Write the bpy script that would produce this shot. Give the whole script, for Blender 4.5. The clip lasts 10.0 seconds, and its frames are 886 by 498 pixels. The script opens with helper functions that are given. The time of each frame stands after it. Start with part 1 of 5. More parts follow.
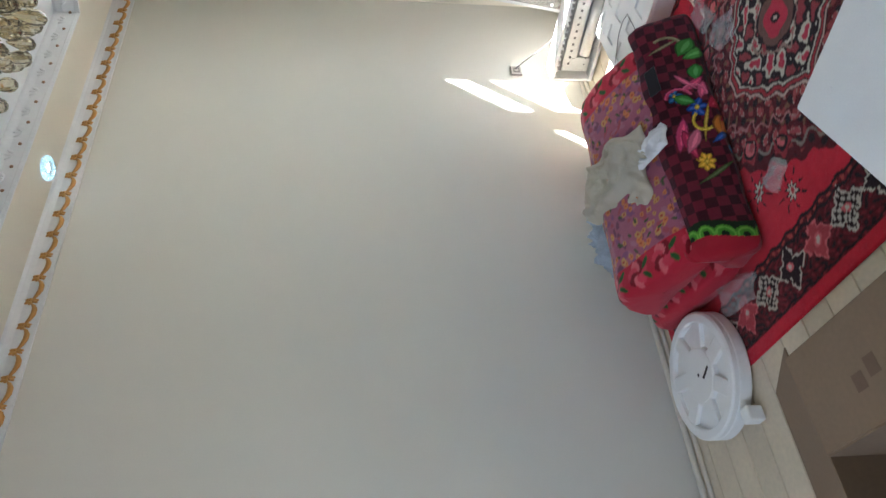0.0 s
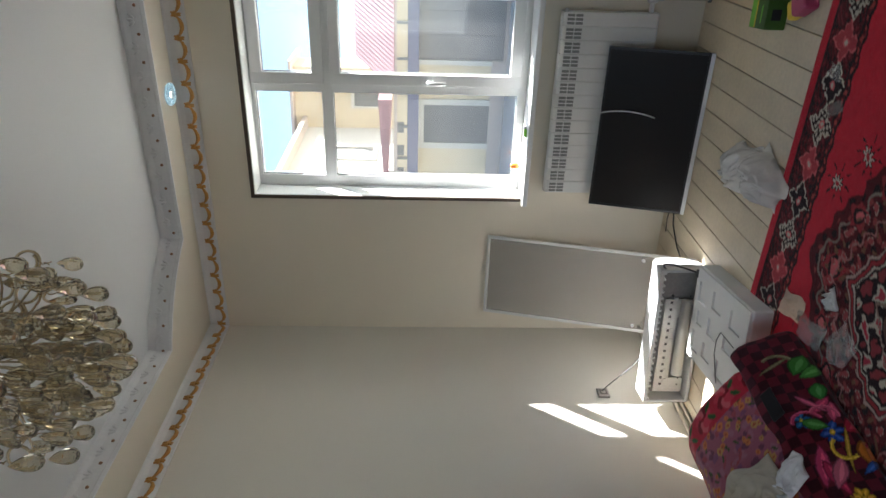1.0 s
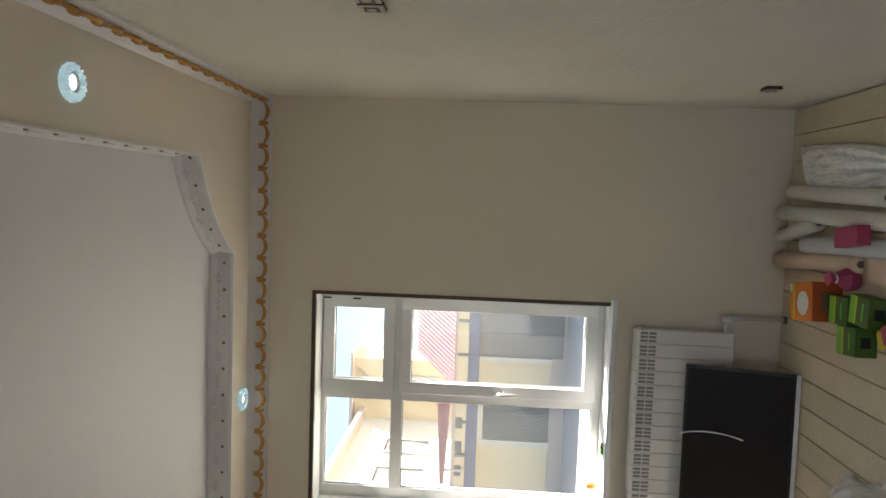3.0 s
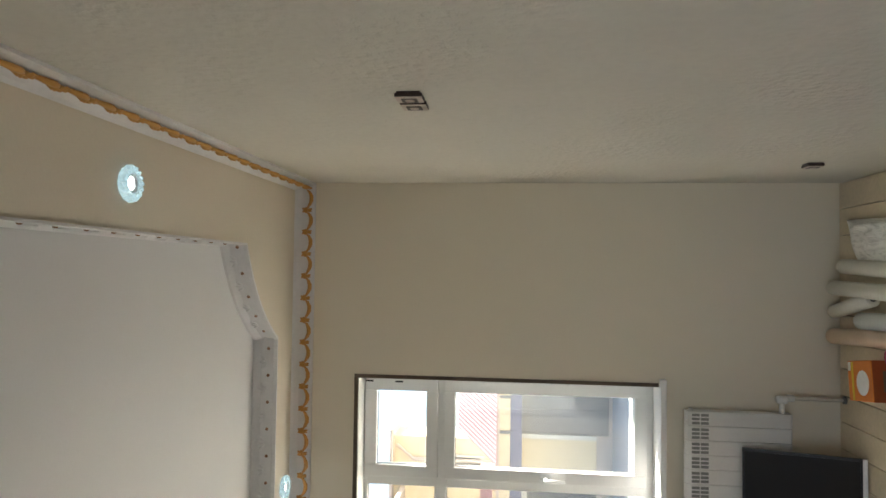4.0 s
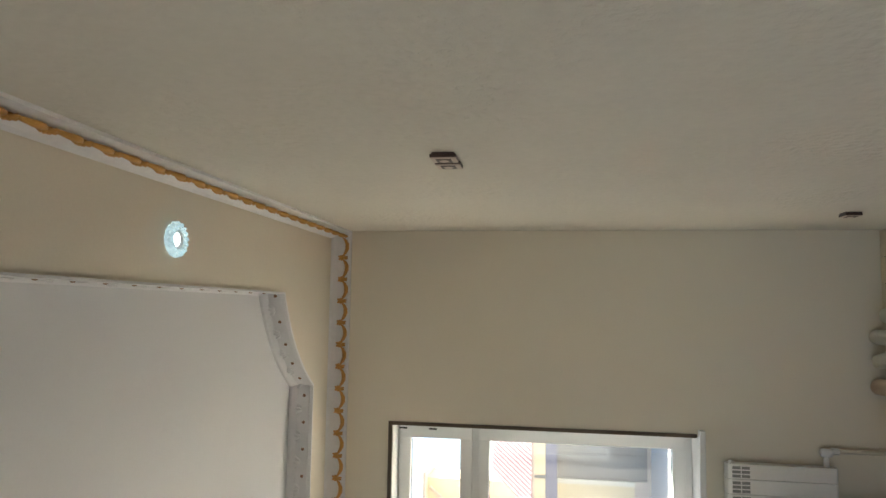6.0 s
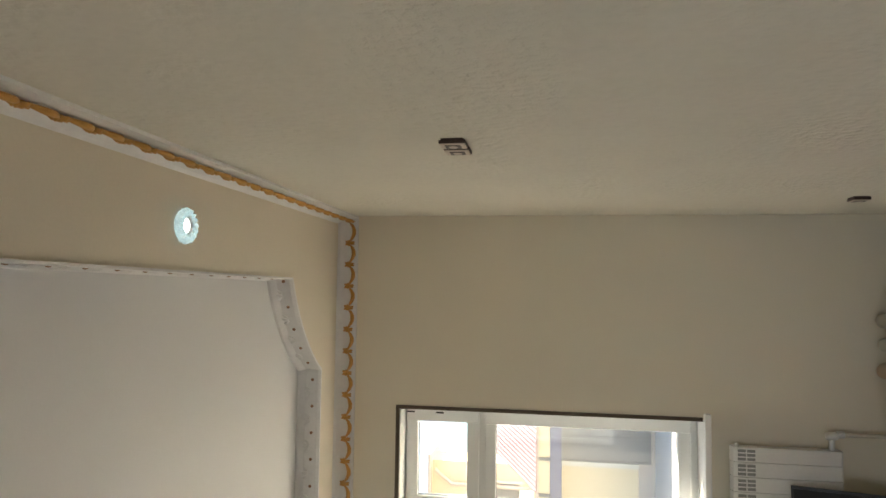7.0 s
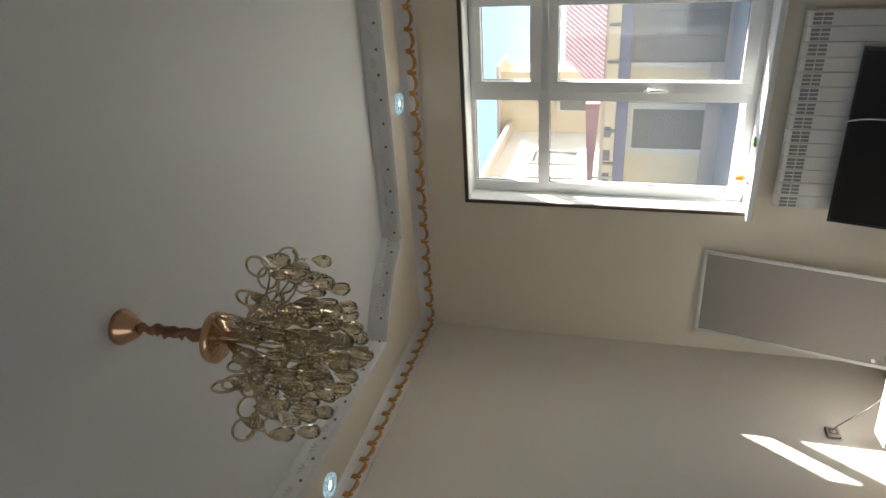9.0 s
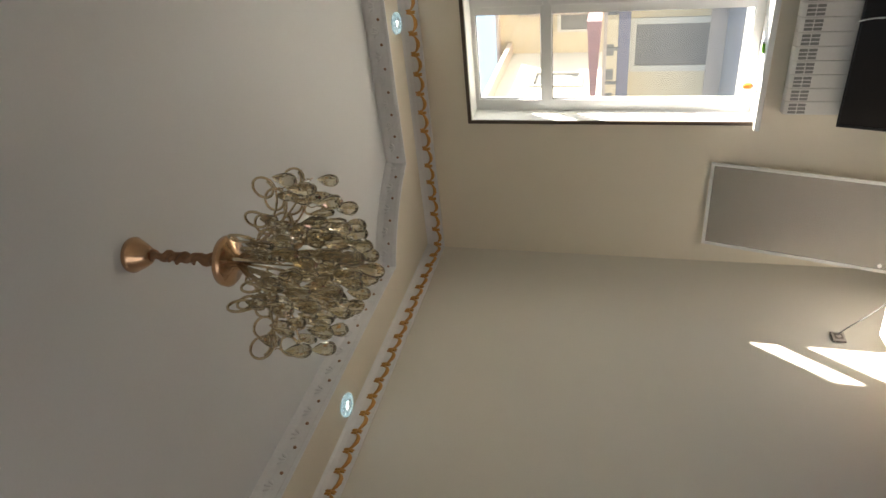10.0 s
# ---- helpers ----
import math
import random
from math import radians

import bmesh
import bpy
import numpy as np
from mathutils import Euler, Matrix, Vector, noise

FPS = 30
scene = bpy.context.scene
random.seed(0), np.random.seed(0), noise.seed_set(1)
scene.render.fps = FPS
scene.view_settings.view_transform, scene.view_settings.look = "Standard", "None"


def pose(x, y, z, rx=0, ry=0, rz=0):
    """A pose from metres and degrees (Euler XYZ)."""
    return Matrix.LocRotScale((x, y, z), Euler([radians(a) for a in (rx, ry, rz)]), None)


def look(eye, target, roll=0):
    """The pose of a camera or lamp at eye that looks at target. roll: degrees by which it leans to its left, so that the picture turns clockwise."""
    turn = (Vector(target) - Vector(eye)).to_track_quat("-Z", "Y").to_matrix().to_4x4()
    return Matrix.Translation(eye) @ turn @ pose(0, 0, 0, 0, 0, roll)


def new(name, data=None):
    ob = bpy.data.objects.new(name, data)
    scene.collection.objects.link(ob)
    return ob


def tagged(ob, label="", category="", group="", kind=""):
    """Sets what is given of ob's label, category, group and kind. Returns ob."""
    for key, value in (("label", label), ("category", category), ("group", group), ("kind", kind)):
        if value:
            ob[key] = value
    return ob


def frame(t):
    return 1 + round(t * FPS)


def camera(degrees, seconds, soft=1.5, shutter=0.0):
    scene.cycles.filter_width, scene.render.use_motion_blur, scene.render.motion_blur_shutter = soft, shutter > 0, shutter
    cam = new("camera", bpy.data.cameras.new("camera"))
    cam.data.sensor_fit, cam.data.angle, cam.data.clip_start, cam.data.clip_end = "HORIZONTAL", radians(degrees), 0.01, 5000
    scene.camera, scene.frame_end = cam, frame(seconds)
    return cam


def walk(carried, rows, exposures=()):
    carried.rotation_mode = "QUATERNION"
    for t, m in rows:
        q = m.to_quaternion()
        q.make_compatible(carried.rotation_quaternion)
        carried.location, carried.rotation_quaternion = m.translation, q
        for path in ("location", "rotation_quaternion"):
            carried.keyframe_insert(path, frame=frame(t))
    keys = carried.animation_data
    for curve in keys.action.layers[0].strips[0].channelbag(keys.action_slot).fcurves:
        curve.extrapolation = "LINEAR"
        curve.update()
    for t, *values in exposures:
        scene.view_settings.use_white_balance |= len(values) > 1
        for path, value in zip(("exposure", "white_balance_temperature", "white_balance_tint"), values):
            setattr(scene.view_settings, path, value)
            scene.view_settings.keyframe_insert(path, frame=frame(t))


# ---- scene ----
cam = camera(66.1, 10.0)
PATH = [
    (0, (3.086, -4.513, 1.65), (1.475, -3.36, 1.374), -90.1),
    (0.2, (2.99, -4.509, 1.713), (1.516, -3.19, 1.421), -88.5),
    (0.5, (2.947, -4.419, 1.705), (1.672, -2.884, 1.568), -90.8),
    (1, (2.966, -4.303, 1.733), (2.027, -2.539, 1.656), -89.3),
    (1.5, (3.018, -4.214, 1.744), (2.375, -2.321, 1.746), -85.4),
    (2, (3.014, -4.205, 1.782), (2.612, -2.248, 1.861), -87.5),
    (2.5, (3.034, -4.177, 1.807), (2.777, -2.195, 1.885), -87.7),
    (4, (3.118, -4.192, 1.852), (3.185, -2.206, 2.074), -89.4),
    (4.5, (3.149, -4.198, 1.852), (3.29, -2.217, 2.088), -89.6),
    (5, (3.158, -4.223, 1.858), (3.305, -2.241, 2.081), -89.1),
    (5.5, (3.141, -4.228, 1.84), (3.32, -2.255, 2.116), -89.3),
    (6, (3.174, -4.238, 1.85), (3.351, -2.272, 2.169), -89.9),
    (7.5, (3.18, -4.257, 1.867), (3.212, -2.287, 2.211), -89.4),
    (8, (3.093, -4.276, 1.836), (2.744, -2.351, 2.252), -88.2),
    (8.5, (3.029, -4.309, 1.81), (2.327, -2.498, 2.289), -86.6),
    (9, (3.003, -4.325, 1.813), (2.08, -2.619, 2.302), -86.1),
    (9.5, (2.974, -4.338, 1.824), (1.917, -2.716, 2.326), -86.5),
    (10, (2.96, -4.35, 1.822), (1.863, -2.751, 2.311), -86.9),
]
walk(cam, [(t, look(eye, target, roll)) for t, eye, target, roll in PATH],
     [(0.0, 3.9, 5730, 9), (0.5, 3.44, 5740, 9), (1.0, 2.82, 5950, 11), (1.5, 2.66, 6150, 13), (2.5, 2.7, 6600, 13), (4.2, 3.22, 6650, 11), (6.2, 3.28, 6750, 11), (7.4, 3.26, 7300, 12), (8.3, 2.66, 6550, 14), (9.2, 2.64, 6350, 12), (9.5, 2.82, 6550, 12), (10.0, 2.92, 6850, 13)])

# ---- daylight ----
SUN_DIR = Vector((1.0, 0.805, 1.175)).normalized()
world = bpy.data.worlds.new("world")
scene.world = world
world.use_nodes = True
wn = world.node_tree
sky = wn.nodes.new("ShaderNodeTexSky")
sky.sky_type, sky.sun_disc = "NISHITA", False
sky.sun_elevation = math.asin(SUN_DIR.z)
sky.sun_rotation = math.atan2(SUN_DIR.x, SUN_DIR.y)
wn.links.new(sky.outputs[0], wn.nodes["Background"].inputs[0])
wn.nodes["Background"].inputs[1].default_value = 0.058
sun = new("sun", bpy.data.lights.new("sun", "SUN"))
sun.data.energy, sun.data.angle, sun.data.color = 5.0, radians(0.5), (1.0, 0.95, 0.87)
sun.matrix_world = look(SUN_DIR * 30, (0, 0, 0))

# added fill lamp, set in an assumed, unseen window behind the camera's stand
back_light = new("back_fill_light", bpy.data.lights.new("back_fill_light", "AREA"))
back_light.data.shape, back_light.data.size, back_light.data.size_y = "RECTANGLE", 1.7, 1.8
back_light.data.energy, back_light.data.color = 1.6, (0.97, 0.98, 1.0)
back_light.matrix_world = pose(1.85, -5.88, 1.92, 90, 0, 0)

# ---- room measures ----
WX, YB, HS, HT = 3.67, -5.84, 3.257, 3.386   # width, back wall, soffit, tray ceiling
OX0, OX1, OZ0, OZ1 = 1.07, 2.46, 1.01, 2.848          # window opening


# ---- materials ----
def material(name, color, rough=0.6, metal=0.0, vary=0.08, scale=6.0, fine=60.0, bump=0.15, bump_dist=0.002,
             trans=0.0, ior=1.45, spec=0.5, per_object=0.0, attr="", coat=0.0, sheen=0.0):
    m = bpy.data.materials.new(name)
    m.use_nodes = True
    nt = m.node_tree
    N, L = nt.nodes, nt.links
    b = N["Principled BSDF"]
    b.inputs["Roughness"].default_value, b.inputs["Metallic"].default_value = rough, metal
    b.inputs["IOR"].default_value, b.inputs["Transmission Weight"].default_value = ior, trans
    b.inputs["Specular IOR Level"].default_value = spec
    b.inputs["Coat Weight"].default_value, b.inputs["Sheen Weight"].default_value = coat, sheen
    tc = N.new("ShaderNodeTexCoord")
    big, small = N.new("ShaderNodeTexNoise"), N.new("ShaderNodeTexNoise")
    big.inputs["Scale"].default_value, big.inputs["Detail"].default_value = scale, 5
    small.inputs["Scale"].default_value, small.inputs["Detail"].default_value = fine, 4
    for n in (big, small):
        L.new(tc.outputs["Object"], n.inputs["Vector"])
    add = N.new("ShaderNodeMath")
    add.operation = "ADD"
    L.new(big.outputs[0], add.inputs[0]), L.new(small.outputs[0], add.inputs[1])
    last = add.outputs[0]
    if per_object:
        info, mul, add2 = N.new("ShaderNodeObjectInfo"), N.new("ShaderNodeMath"), N.new("ShaderNodeMath")
        mul.operation, mul.inputs[1].default_value = "MULTIPLY_ADD", per_object
        mul.inputs[2].default_value = -per_object / 2
        L.new(info.outputs["Random"], mul.inputs[0])
        add2.operation = "ADD"
        L.new(last, add2.inputs[0]), L.new(mul.outputs[0], add2.inputs[1])
        last = add2.outputs[0]
    rng = N.new("ShaderNodeMapRange")
    rng.inputs["From Min"].default_value, rng.inputs["From Max"].default_value = 0.6, 1.4
    rng.inputs["To Min"].default_value, rng.inputs["To Max"].default_value = 1 - vary, 1 + vary
    rng.clamp = False
    L.new(last, rng.inputs["Value"])
    mix = N.new("ShaderNodeVectorMath")
    mix.operation = "SCALE"
    if attr:
        a = N.new("ShaderNodeAttribute")
        a.attribute_name = attr
        L.new(a.outputs["Color"], mix.inputs[0])
    else:
        mix.inputs[0].default_value = color
    L.new(rng.outputs[0], mix.inputs["Scale"])
    L.new(mix.outputs[0], b.inputs["Base Color"])
    if bump:
        bp = N.new("ShaderNodeBump")
        bp.inputs["Strength"].default_value, bp.inputs["Distance"].default_value = bump, bump_dist
        L.new(small.outputs[0], bp.inputs["Height"])
        L.new(bp.outputs[0], b.inputs["Normal"])
    rr = N.new("ShaderNodeMapRange")
    rr.inputs["To Min"].default_value, rr.inputs["To Max"].default_value = max(0, rough - 0.07), min(1, rough + 0.07)
    L.new(big.outputs[0], rr.inputs["Value"])
    L.new(rr.outputs[0], b.inputs["Roughness"])
    return m


def glow(name, color, strength):
    m = bpy.data.materials.new(name)
    m.use_nodes = True
    b = m.node_tree.nodes["Principled BSDF"]
    b.inputs["Emission Color"].default_value = (*color, 1)
    b.inputs["Emission Strength"].default_value = strength
    return m


# WALL is paler than WALL_R: light on the west wall is put into its colour
WALL = material("wall_paint", (0.72, 0.685, 0.61), 0.75, vary=0.03, scale=1.6, fine=140, bump=0.25, bump_dist=0.0015, spec=0.3)
WALL_R = material("rolled_wall_paint", (0.655, 0.62, 0.545), 0.7, vary=0.04, scale=3.0, fine=34, bump=0.8, bump_dist=0.004, spec=0.35)
_n = WALL_R.node_tree
_k, _r = _n.nodes.new("ShaderNodeTexNoise"), _n.nodes.new("ShaderNodeMapRange")
_k.inputs["Scale"].default_value, _k.inputs["Detail"].default_value = 1.1, 3.0
_r.inputs["From Min"].default_value, _r.inputs["From Max"].default_value = 0.42, 0.62
_r.inputs["To Min"].default_value, _r.inputs["To Max"].default_value = 0.25, 1.0
_n.links.new(_n.nodes["Texture Coordinate"].outputs["Object"], _k.inputs["Vector"])
_n.links.new(_k.outputs[0], _r.inputs["Value"]), _n.links.new(_r.outputs[0], _n.nodes["Bump"].inputs["Strength"])
_n.nodes["Bump"].inputs["Distance"].default_value = 0.015
CREAM = material("cream_ceiling_paint", (0.75, 0.69, 0.58), 0.6, vary=0.03, scale=2, fine=90, bump=0.1, spec=0.4)
# same paint as the other walls, warmed and lightened in place of bounced light
WALL_N = material("wall_paint_north_lightened", (0.79, 0.725, 0.6), 0.75, vary=0.03, scale=1.6, fine=140, bump=0.25, bump_dist=0.0015, spec=0.3)
TRAY = material("white_ceiling_film", (0.7, 0.705, 0.715), 0.5, vary=0.02, scale=1.2, fine=120, bump=0.06, spec=0.4)
PLASTER = material("white_plaster_moulding", (0.76, 0.755, 0.76), 0.65, vary=0.05, scale=9, fine=50, bump=0.3)
GOLD = material("ochre_gold_paint", (0.6, 0.31, 0.085), 0.5, vary=0.15, scale=12, fine=60, bump=0.3)
BRONZE = material("bronze_paint", (0.3, 0.17, 0.1), 0.5, vary=0.1)
PLANK = material("whitewashed_pine", (0.68, 0.58, 0.43), 0.42, vary=0.1, scale=5, fine=45, bump=0.2, per_object=0.5)
GAP = material("dark_floor_gap", (0.1, 0.07, 0.04), 0.9)
PVC = material("white_pvc", (0.78, 0.79, 0.78), 0.32, vary=0.02, scale=4, fine=80, bump=0.03)
DARK_EDGE = material("brown_reveal_edge", (0.11, 0.08, 0.055), 0.7)
RADI = material("white_radiator_enamel", (0.78, 0.77, 0.74), 0.3, vary=0.03, bump=0.05)
SLOT = material("radiator_slot_shade", (0.27, 0.27, 0.26), 0.7)
# dark carton print, and the shade in holes that aren't cut
SHADOWGAP = material("dark_print_and_hole_shade", (0.03, 0.03, 0.03), 0.8)
BLACK = material("black_plastic", (0.012, 0.012, 0.013), 0.35, vary=0.1)
SCREEN = material("black_glass_screen", (0.016, 0.0135, 0.012), 0.42, vary=0.05, bump=0.0, spec=0.22)
SILVER = material("silver_bezel", (0.62, 0.62, 0.63), 0.35, metal=0.4)
ALU = material("white_aluminium_frame", (0.72, 0.72, 0.7), 0.4)
SOCKET = material("taupe_socket_plastic", (0.52, 0.43, 0.37), 0.35, vary=0.06)
SOCKET_D = material("dark_brown_socket_plastic", (0.05, 0.03, 0.025), 0.35)
TAUPE = material("grey_taupe_plastic", (0.42, 0.38, 0.34), 0.4, vary=0.06)
TAUPE_D = material("dark_taupe_plastic", (0.17, 0.145, 0.13), 0.4)
FOAM = material("white_polystyrene", (0.86, 0.86, 0.845), 0.8, vary=0.04, scale=8, fine=220, bump=0.4, bump_dist=0.002)
ZINC = material("galvanised_plate", (0.66, 0.66, 0.64), 0.5, metal=0.3, vary=0.12)
ACW = material("white_appliance_plastic", (0.78, 0.78, 0.77), 0.35, vary=0.03)
ACIN = material("grey_appliance_moulding", (0.4, 0.39, 0.37), 0.6, vary=0.15, scale=20)
# dark grey leads and fittings, and the shade of holes that aren't cut
ACD = material("dark_grey_plastic_and_hole_shade", (0.13, 0.13, 0.13), 0.6)
CARTON = material("brown_corrugated_card", (0.225, 0.15, 0.09), 0.8, vary=0.08, scale=5, fine=70, bump=0.15)
CARTON_D = material("printed_brown_ink", (0.16, 0.1, 0.06), 0.8)
PAPER = material("white_paper_roll", (0.7, 0.68, 0.62), 0.65, vary=0.05)
BLUISH = material("bluish_paper_roll", (0.6, 0.63, 0.63), 0.6, vary=0.05)
PEACH = material("peach_paper", (0.72, 0.56, 0.42), 0.65, vary=0.05)
BAG = material("white_plastic_bag", (0.75, 0.74, 0.71), 0.4, vary=0.04, bump=0.5, bump_dist=0.01, fine=25)
PINK = material("magenta_card", (0.42, 0.06, 0.14), 0.5)
GREEN = material("dark_green_card", (0.07, 0.15, 0.025), 0.5)
LIME = material("lime_card", (0.2, 0.55, 0.05), 0.45)
ORANGE = material("orange_card", (0.75, 0.22, 0.03), 0.45)
RUST = material("rust_card", (0.45, 0.1, 0.03), 0.45)
WHITE = material("white_print", (0.8, 0.8, 0.8), 0.5)
YELLOW = material("yellow_plastic", (0.75, 0.55, 0.04), 0.4)
RUG = material("woven_rug", (1, 1, 1), 0.95, vary=0.18, scale=30, fine=260, bump=0.7, bump_dist=0.004, attr="pattern", sheen=0.15, spec=0.1)
CLOTH = material("printed_cloth", (1, 1, 1), 0.9, vary=0.12, scale=20, fine=220, bump=0.5, bump_dist=0.003, attr="pattern", sheen=0.2, spec=0.15)
BEIGE = material("beige_linen", (0.5, 0.45, 0.36), 0.9, vary=0.08, scale=14, fine=260, bump=0.4)
BLUECLOTH = material("pale_blue_cloth", (0.42, 0.48, 0.55), 0.9, vary=0.2, scale=18, fine=150, bump=0.4)
PIPE = material("cream_pipe_paint", (0.62, 0.57, 0.48), 0.45)
COPPER = material("rose_gold_metal", (0.66, 0.42, 0.26), 0.22, metal=1.0, vary=0.06, bump=0.0)
CHAMP = material("champagne_metal", (0.62, 0.52, 0.36), 0.2, metal=0.9, vary=0.06, bump=0.0)
STEMM = material("brown_gold_stem", (0.3, 0.16, 0.085), 0.5, metal=0.35, vary=0.25)
CRYSTAL = material("smoky_amber_crystal", (0.8, 0.73, 0.57), 0.03, trans=1.0, ior=1.5, vary=0.06, bump=0.0)
ROSETTE = material("glowing_crystal_rosette", (0.75, 0.85, 0.87), 0.12, trans=0.75, bump=0.0)
# faint emission in the crystal stands in for the diode light it catches
ROSETTE.node_tree.nodes["Principled BSDF"].inputs["Emission Color"].default_value = (0.66, 0.92, 1.0, 1)
ROSETTE.node_tree.nodes["Principled BSDF"].inputs["Emission Strength"].default_value = 0.018
LAMP = glow("lit_led", (0.82, 0.96, 1.0), 1.6)
PANE = bpy.data.materials.new("window_glass")
PANE.use_nodes = True
_n = PANE.node_tree
_g, _t, _m = _n.nodes.new("ShaderNodeBsdfGlossy"), _n.nodes.new("ShaderNodeBsdfTransparent"), _n.nodes.new("ShaderNodeMixShader")
_g.inputs["Roughness"].default_value = 0.02
_t.inputs["Color"].default_value = (0.84, 0.87, 0.86, 1)
_m.inputs[0].default_value = 0.05
_n.links.new(_t.outputs[0], _m.inputs[1]), _n.links.new(_g.outputs[0], _m.inputs[2])
_v, _w = _n.nodes.new("ShaderNodeBsdfTranslucent"), _n.nodes.new("ShaderNodeMixShader")
_v.inputs["Color"].default_value = (0.85, 0.84, 0.8, 1)
_k, _r = _n.nodes.new("ShaderNodeTexNoise"), _n.nodes.new("ShaderNodeMapRange")     # dust film with specks; its pale veil also stands in for haze
_k.inputs["Scale"].default_value, _k.inputs["Detail"].default_value = 9.0, 8.0
_r.inputs["From Min"].default_value, _r.inputs["From Max"].default_value = 0.35, 0.75
_r.inputs["To Min"].default_value, _r.inputs["To Max"].default_value = 0.004, 0.014
_n.links.new(_k.outputs[0], _r.inputs["Value"]), _n.links.new(_r.outputs[0], _w.inputs[0])
_n.links.new(_m.outputs[0], _w.inputs[1]), _n.links.new(_v.outputs[0], _w.inputs[2])
_n.links.new(_w.outputs[0], _n.nodes["Material Output"].inputs[0])


def film_material(name, cover, rough):
    m = bpy.data.materials.new(name)
    m.use_nodes = True
    n = m.node_tree
    d, t, x = n.nodes["Principled BSDF"], n.nodes.new("ShaderNodeBsdfTransparent"), n.nodes.new("ShaderNodeMixShader")
    d.inputs["Base Color"].default_value, d.inputs["Roughness"].default_value = (0.88, 0.88, 0.87, 1), rough
    k = n.nodes.new("ShaderNodeTexNoise")
    k.inputs["Scale"].default_value = 14
    r = n.nodes.new("ShaderNodeMapRange")
    r.inputs["To Min"].default_value, r.inputs["To Max"].default_value = cover * 0.5, cover * 1.5
    n.links.new(k.outputs[0], r.inputs["Value"]), n.links.new(r.outputs[0], x.inputs[0])
    n.links.new(t.outputs[0], x.inputs[1]), n.links.new(d.outputs[0], x.inputs[2])
    n.links.new(x.outputs[0], n.nodes["Material Output"].inputs[0])
    return m


FILM = film_material("crumpled_clear_film", 0.17, 0.08)
MILKY = film_material("milky_plastic_film", 0.95, 0.35)
MESHM = bpy.data.materials.new("insect_mesh")
MESHM.use_nodes = True
_n = MESHM.node_tree
_d, _t, _m = _n.nodes["Principled BSDF"], _n.nodes.new("ShaderNodeBsdfTransparent"), _n.nodes.new("ShaderNodeMixShader")
_d.inputs["Base Color"].default_value, _d.inputs["Roughness"].default_value = (0.4, 0.38, 0.35, 1), 0.8
_m.inputs[0].default_value = 0.42
_n.links.new(_t.outputs[0], _m.inputs[1]), _n.links.new(_d.outputs[0], _m.inputs[2])
_n.links.new(_m.outputs[0], _n.nodes["Material Output"].inputs[0])
# outdoors
STUCCO = material("yellow_stucco", (0.6, 0.5, 0.36), 0.85, vary=0.06, scale=1.5, fine=30)
STUCCO_W = material("pale_stucco", (0.54, 0.51, 0.46), 0.85, vary=0.05, scale=1.5, fine=30)
ROOF = material("pink_roof_sheet", (0.33, 0.185, 0.19), 0.6, vary=0.08, scale=2, fine=20)
# the eaves' shadow is put into this blue-grey colour
BLUEBAND = material("soffit_shadow_blue_grey", (0.17, 0.165, 0.215), 0.7)
BROWNB = material("brown_plinth", (0.46, 0.39, 0.35), 0.8)
DARKWIN = material("dark_window_glass", (0.17, 0.165, 0.16), 0.6)
DARKDOOR = material("dark_gate_sheet", (0.25, 0.235, 0.225), 0.95, vary=0.25, scale=1.5, spec=0.1)
GROUND = material("pale_yard_ground", (0.56, 0.52, 0.46), 0.9, vary=0.12, scale=0.6, fine=12)


# ---- mesh helpers ----
def obj(name, bm, mat, parent=None, smooth=False, label=""):
    me = bpy.data.meshes.new(name)
    bmesh.ops.recalc_face_normals(bm, faces=bm.faces)
    bm.to_mesh(me)
    bm.free()
    if smooth:
        me.shade_smooth()
    for m in (mat if isinstance(mat, (list, tuple)) else [mat]):
        me.materials.append(m)
    ob = new(name, me)
    if parent:
        ob.parent = parent
    if label:
        ob["label"] = label
    return ob


def part(name, bm, mat, parent, label="", smooth=False):
    return obj(name, bm, mat, parent, smooth, label)


def empty(name, m, label, category, group="", kind=""):
    ob = new(name)
    ob.empty_display_size = 0.05
    ob.matrix_basis = m
    return tagged(ob, label, category, group, kind)


def box(x0, x1, y0, y1, z0, z1, bevel=0.0, seg=2, bm=None):
    t = bmesh.new()
    bmesh.ops.create_cube(t, size=1)
    for v in t.verts:
        v.co = ((x0 + x1) / 2 + v.co.x * (x1 - x0), (y0 + y1) / 2 + v.co.y * (y1 - y0), (z0 + z1) / 2 + v.co.z * (z1 - z0))
    if bevel:
        bmesh.ops.bevel(t, geom=t.edges[:], offset=bevel, segments=seg, affect="EDGES", profile=0.5)
    return join(bm, t)


def join(bm, t):
    if bm is None:
        return t
    me = bpy.data.meshes.new("tmp")
    t.to_mesh(me)
    t.free()
    bm.from_mesh(me)
    bpy.data.meshes.remove(me)
    return bm


def lathe(profile, n=24, bm=None):
    """Profile of (radius, z) turned about z."""
    t = bmesh.new()
    rings = []
    for r, z in profile:
        rings.append([t.verts.new((max(r, 1e-4) * math.cos(2 * math.pi * k / n), max(r, 1e-4) * math.sin(2 * math.pi * k / n), z)) for k in range(n)])
    for a, b in zip(rings, rings[1:]):
        for k in range(n):
            t.faces.new((a[k], a[(k + 1) % n], b[(k + 1) % n], b[k]))
    t.faces.new(rings[0][::-1]), t.faces.new(rings[-1])
    return join(bm, t)


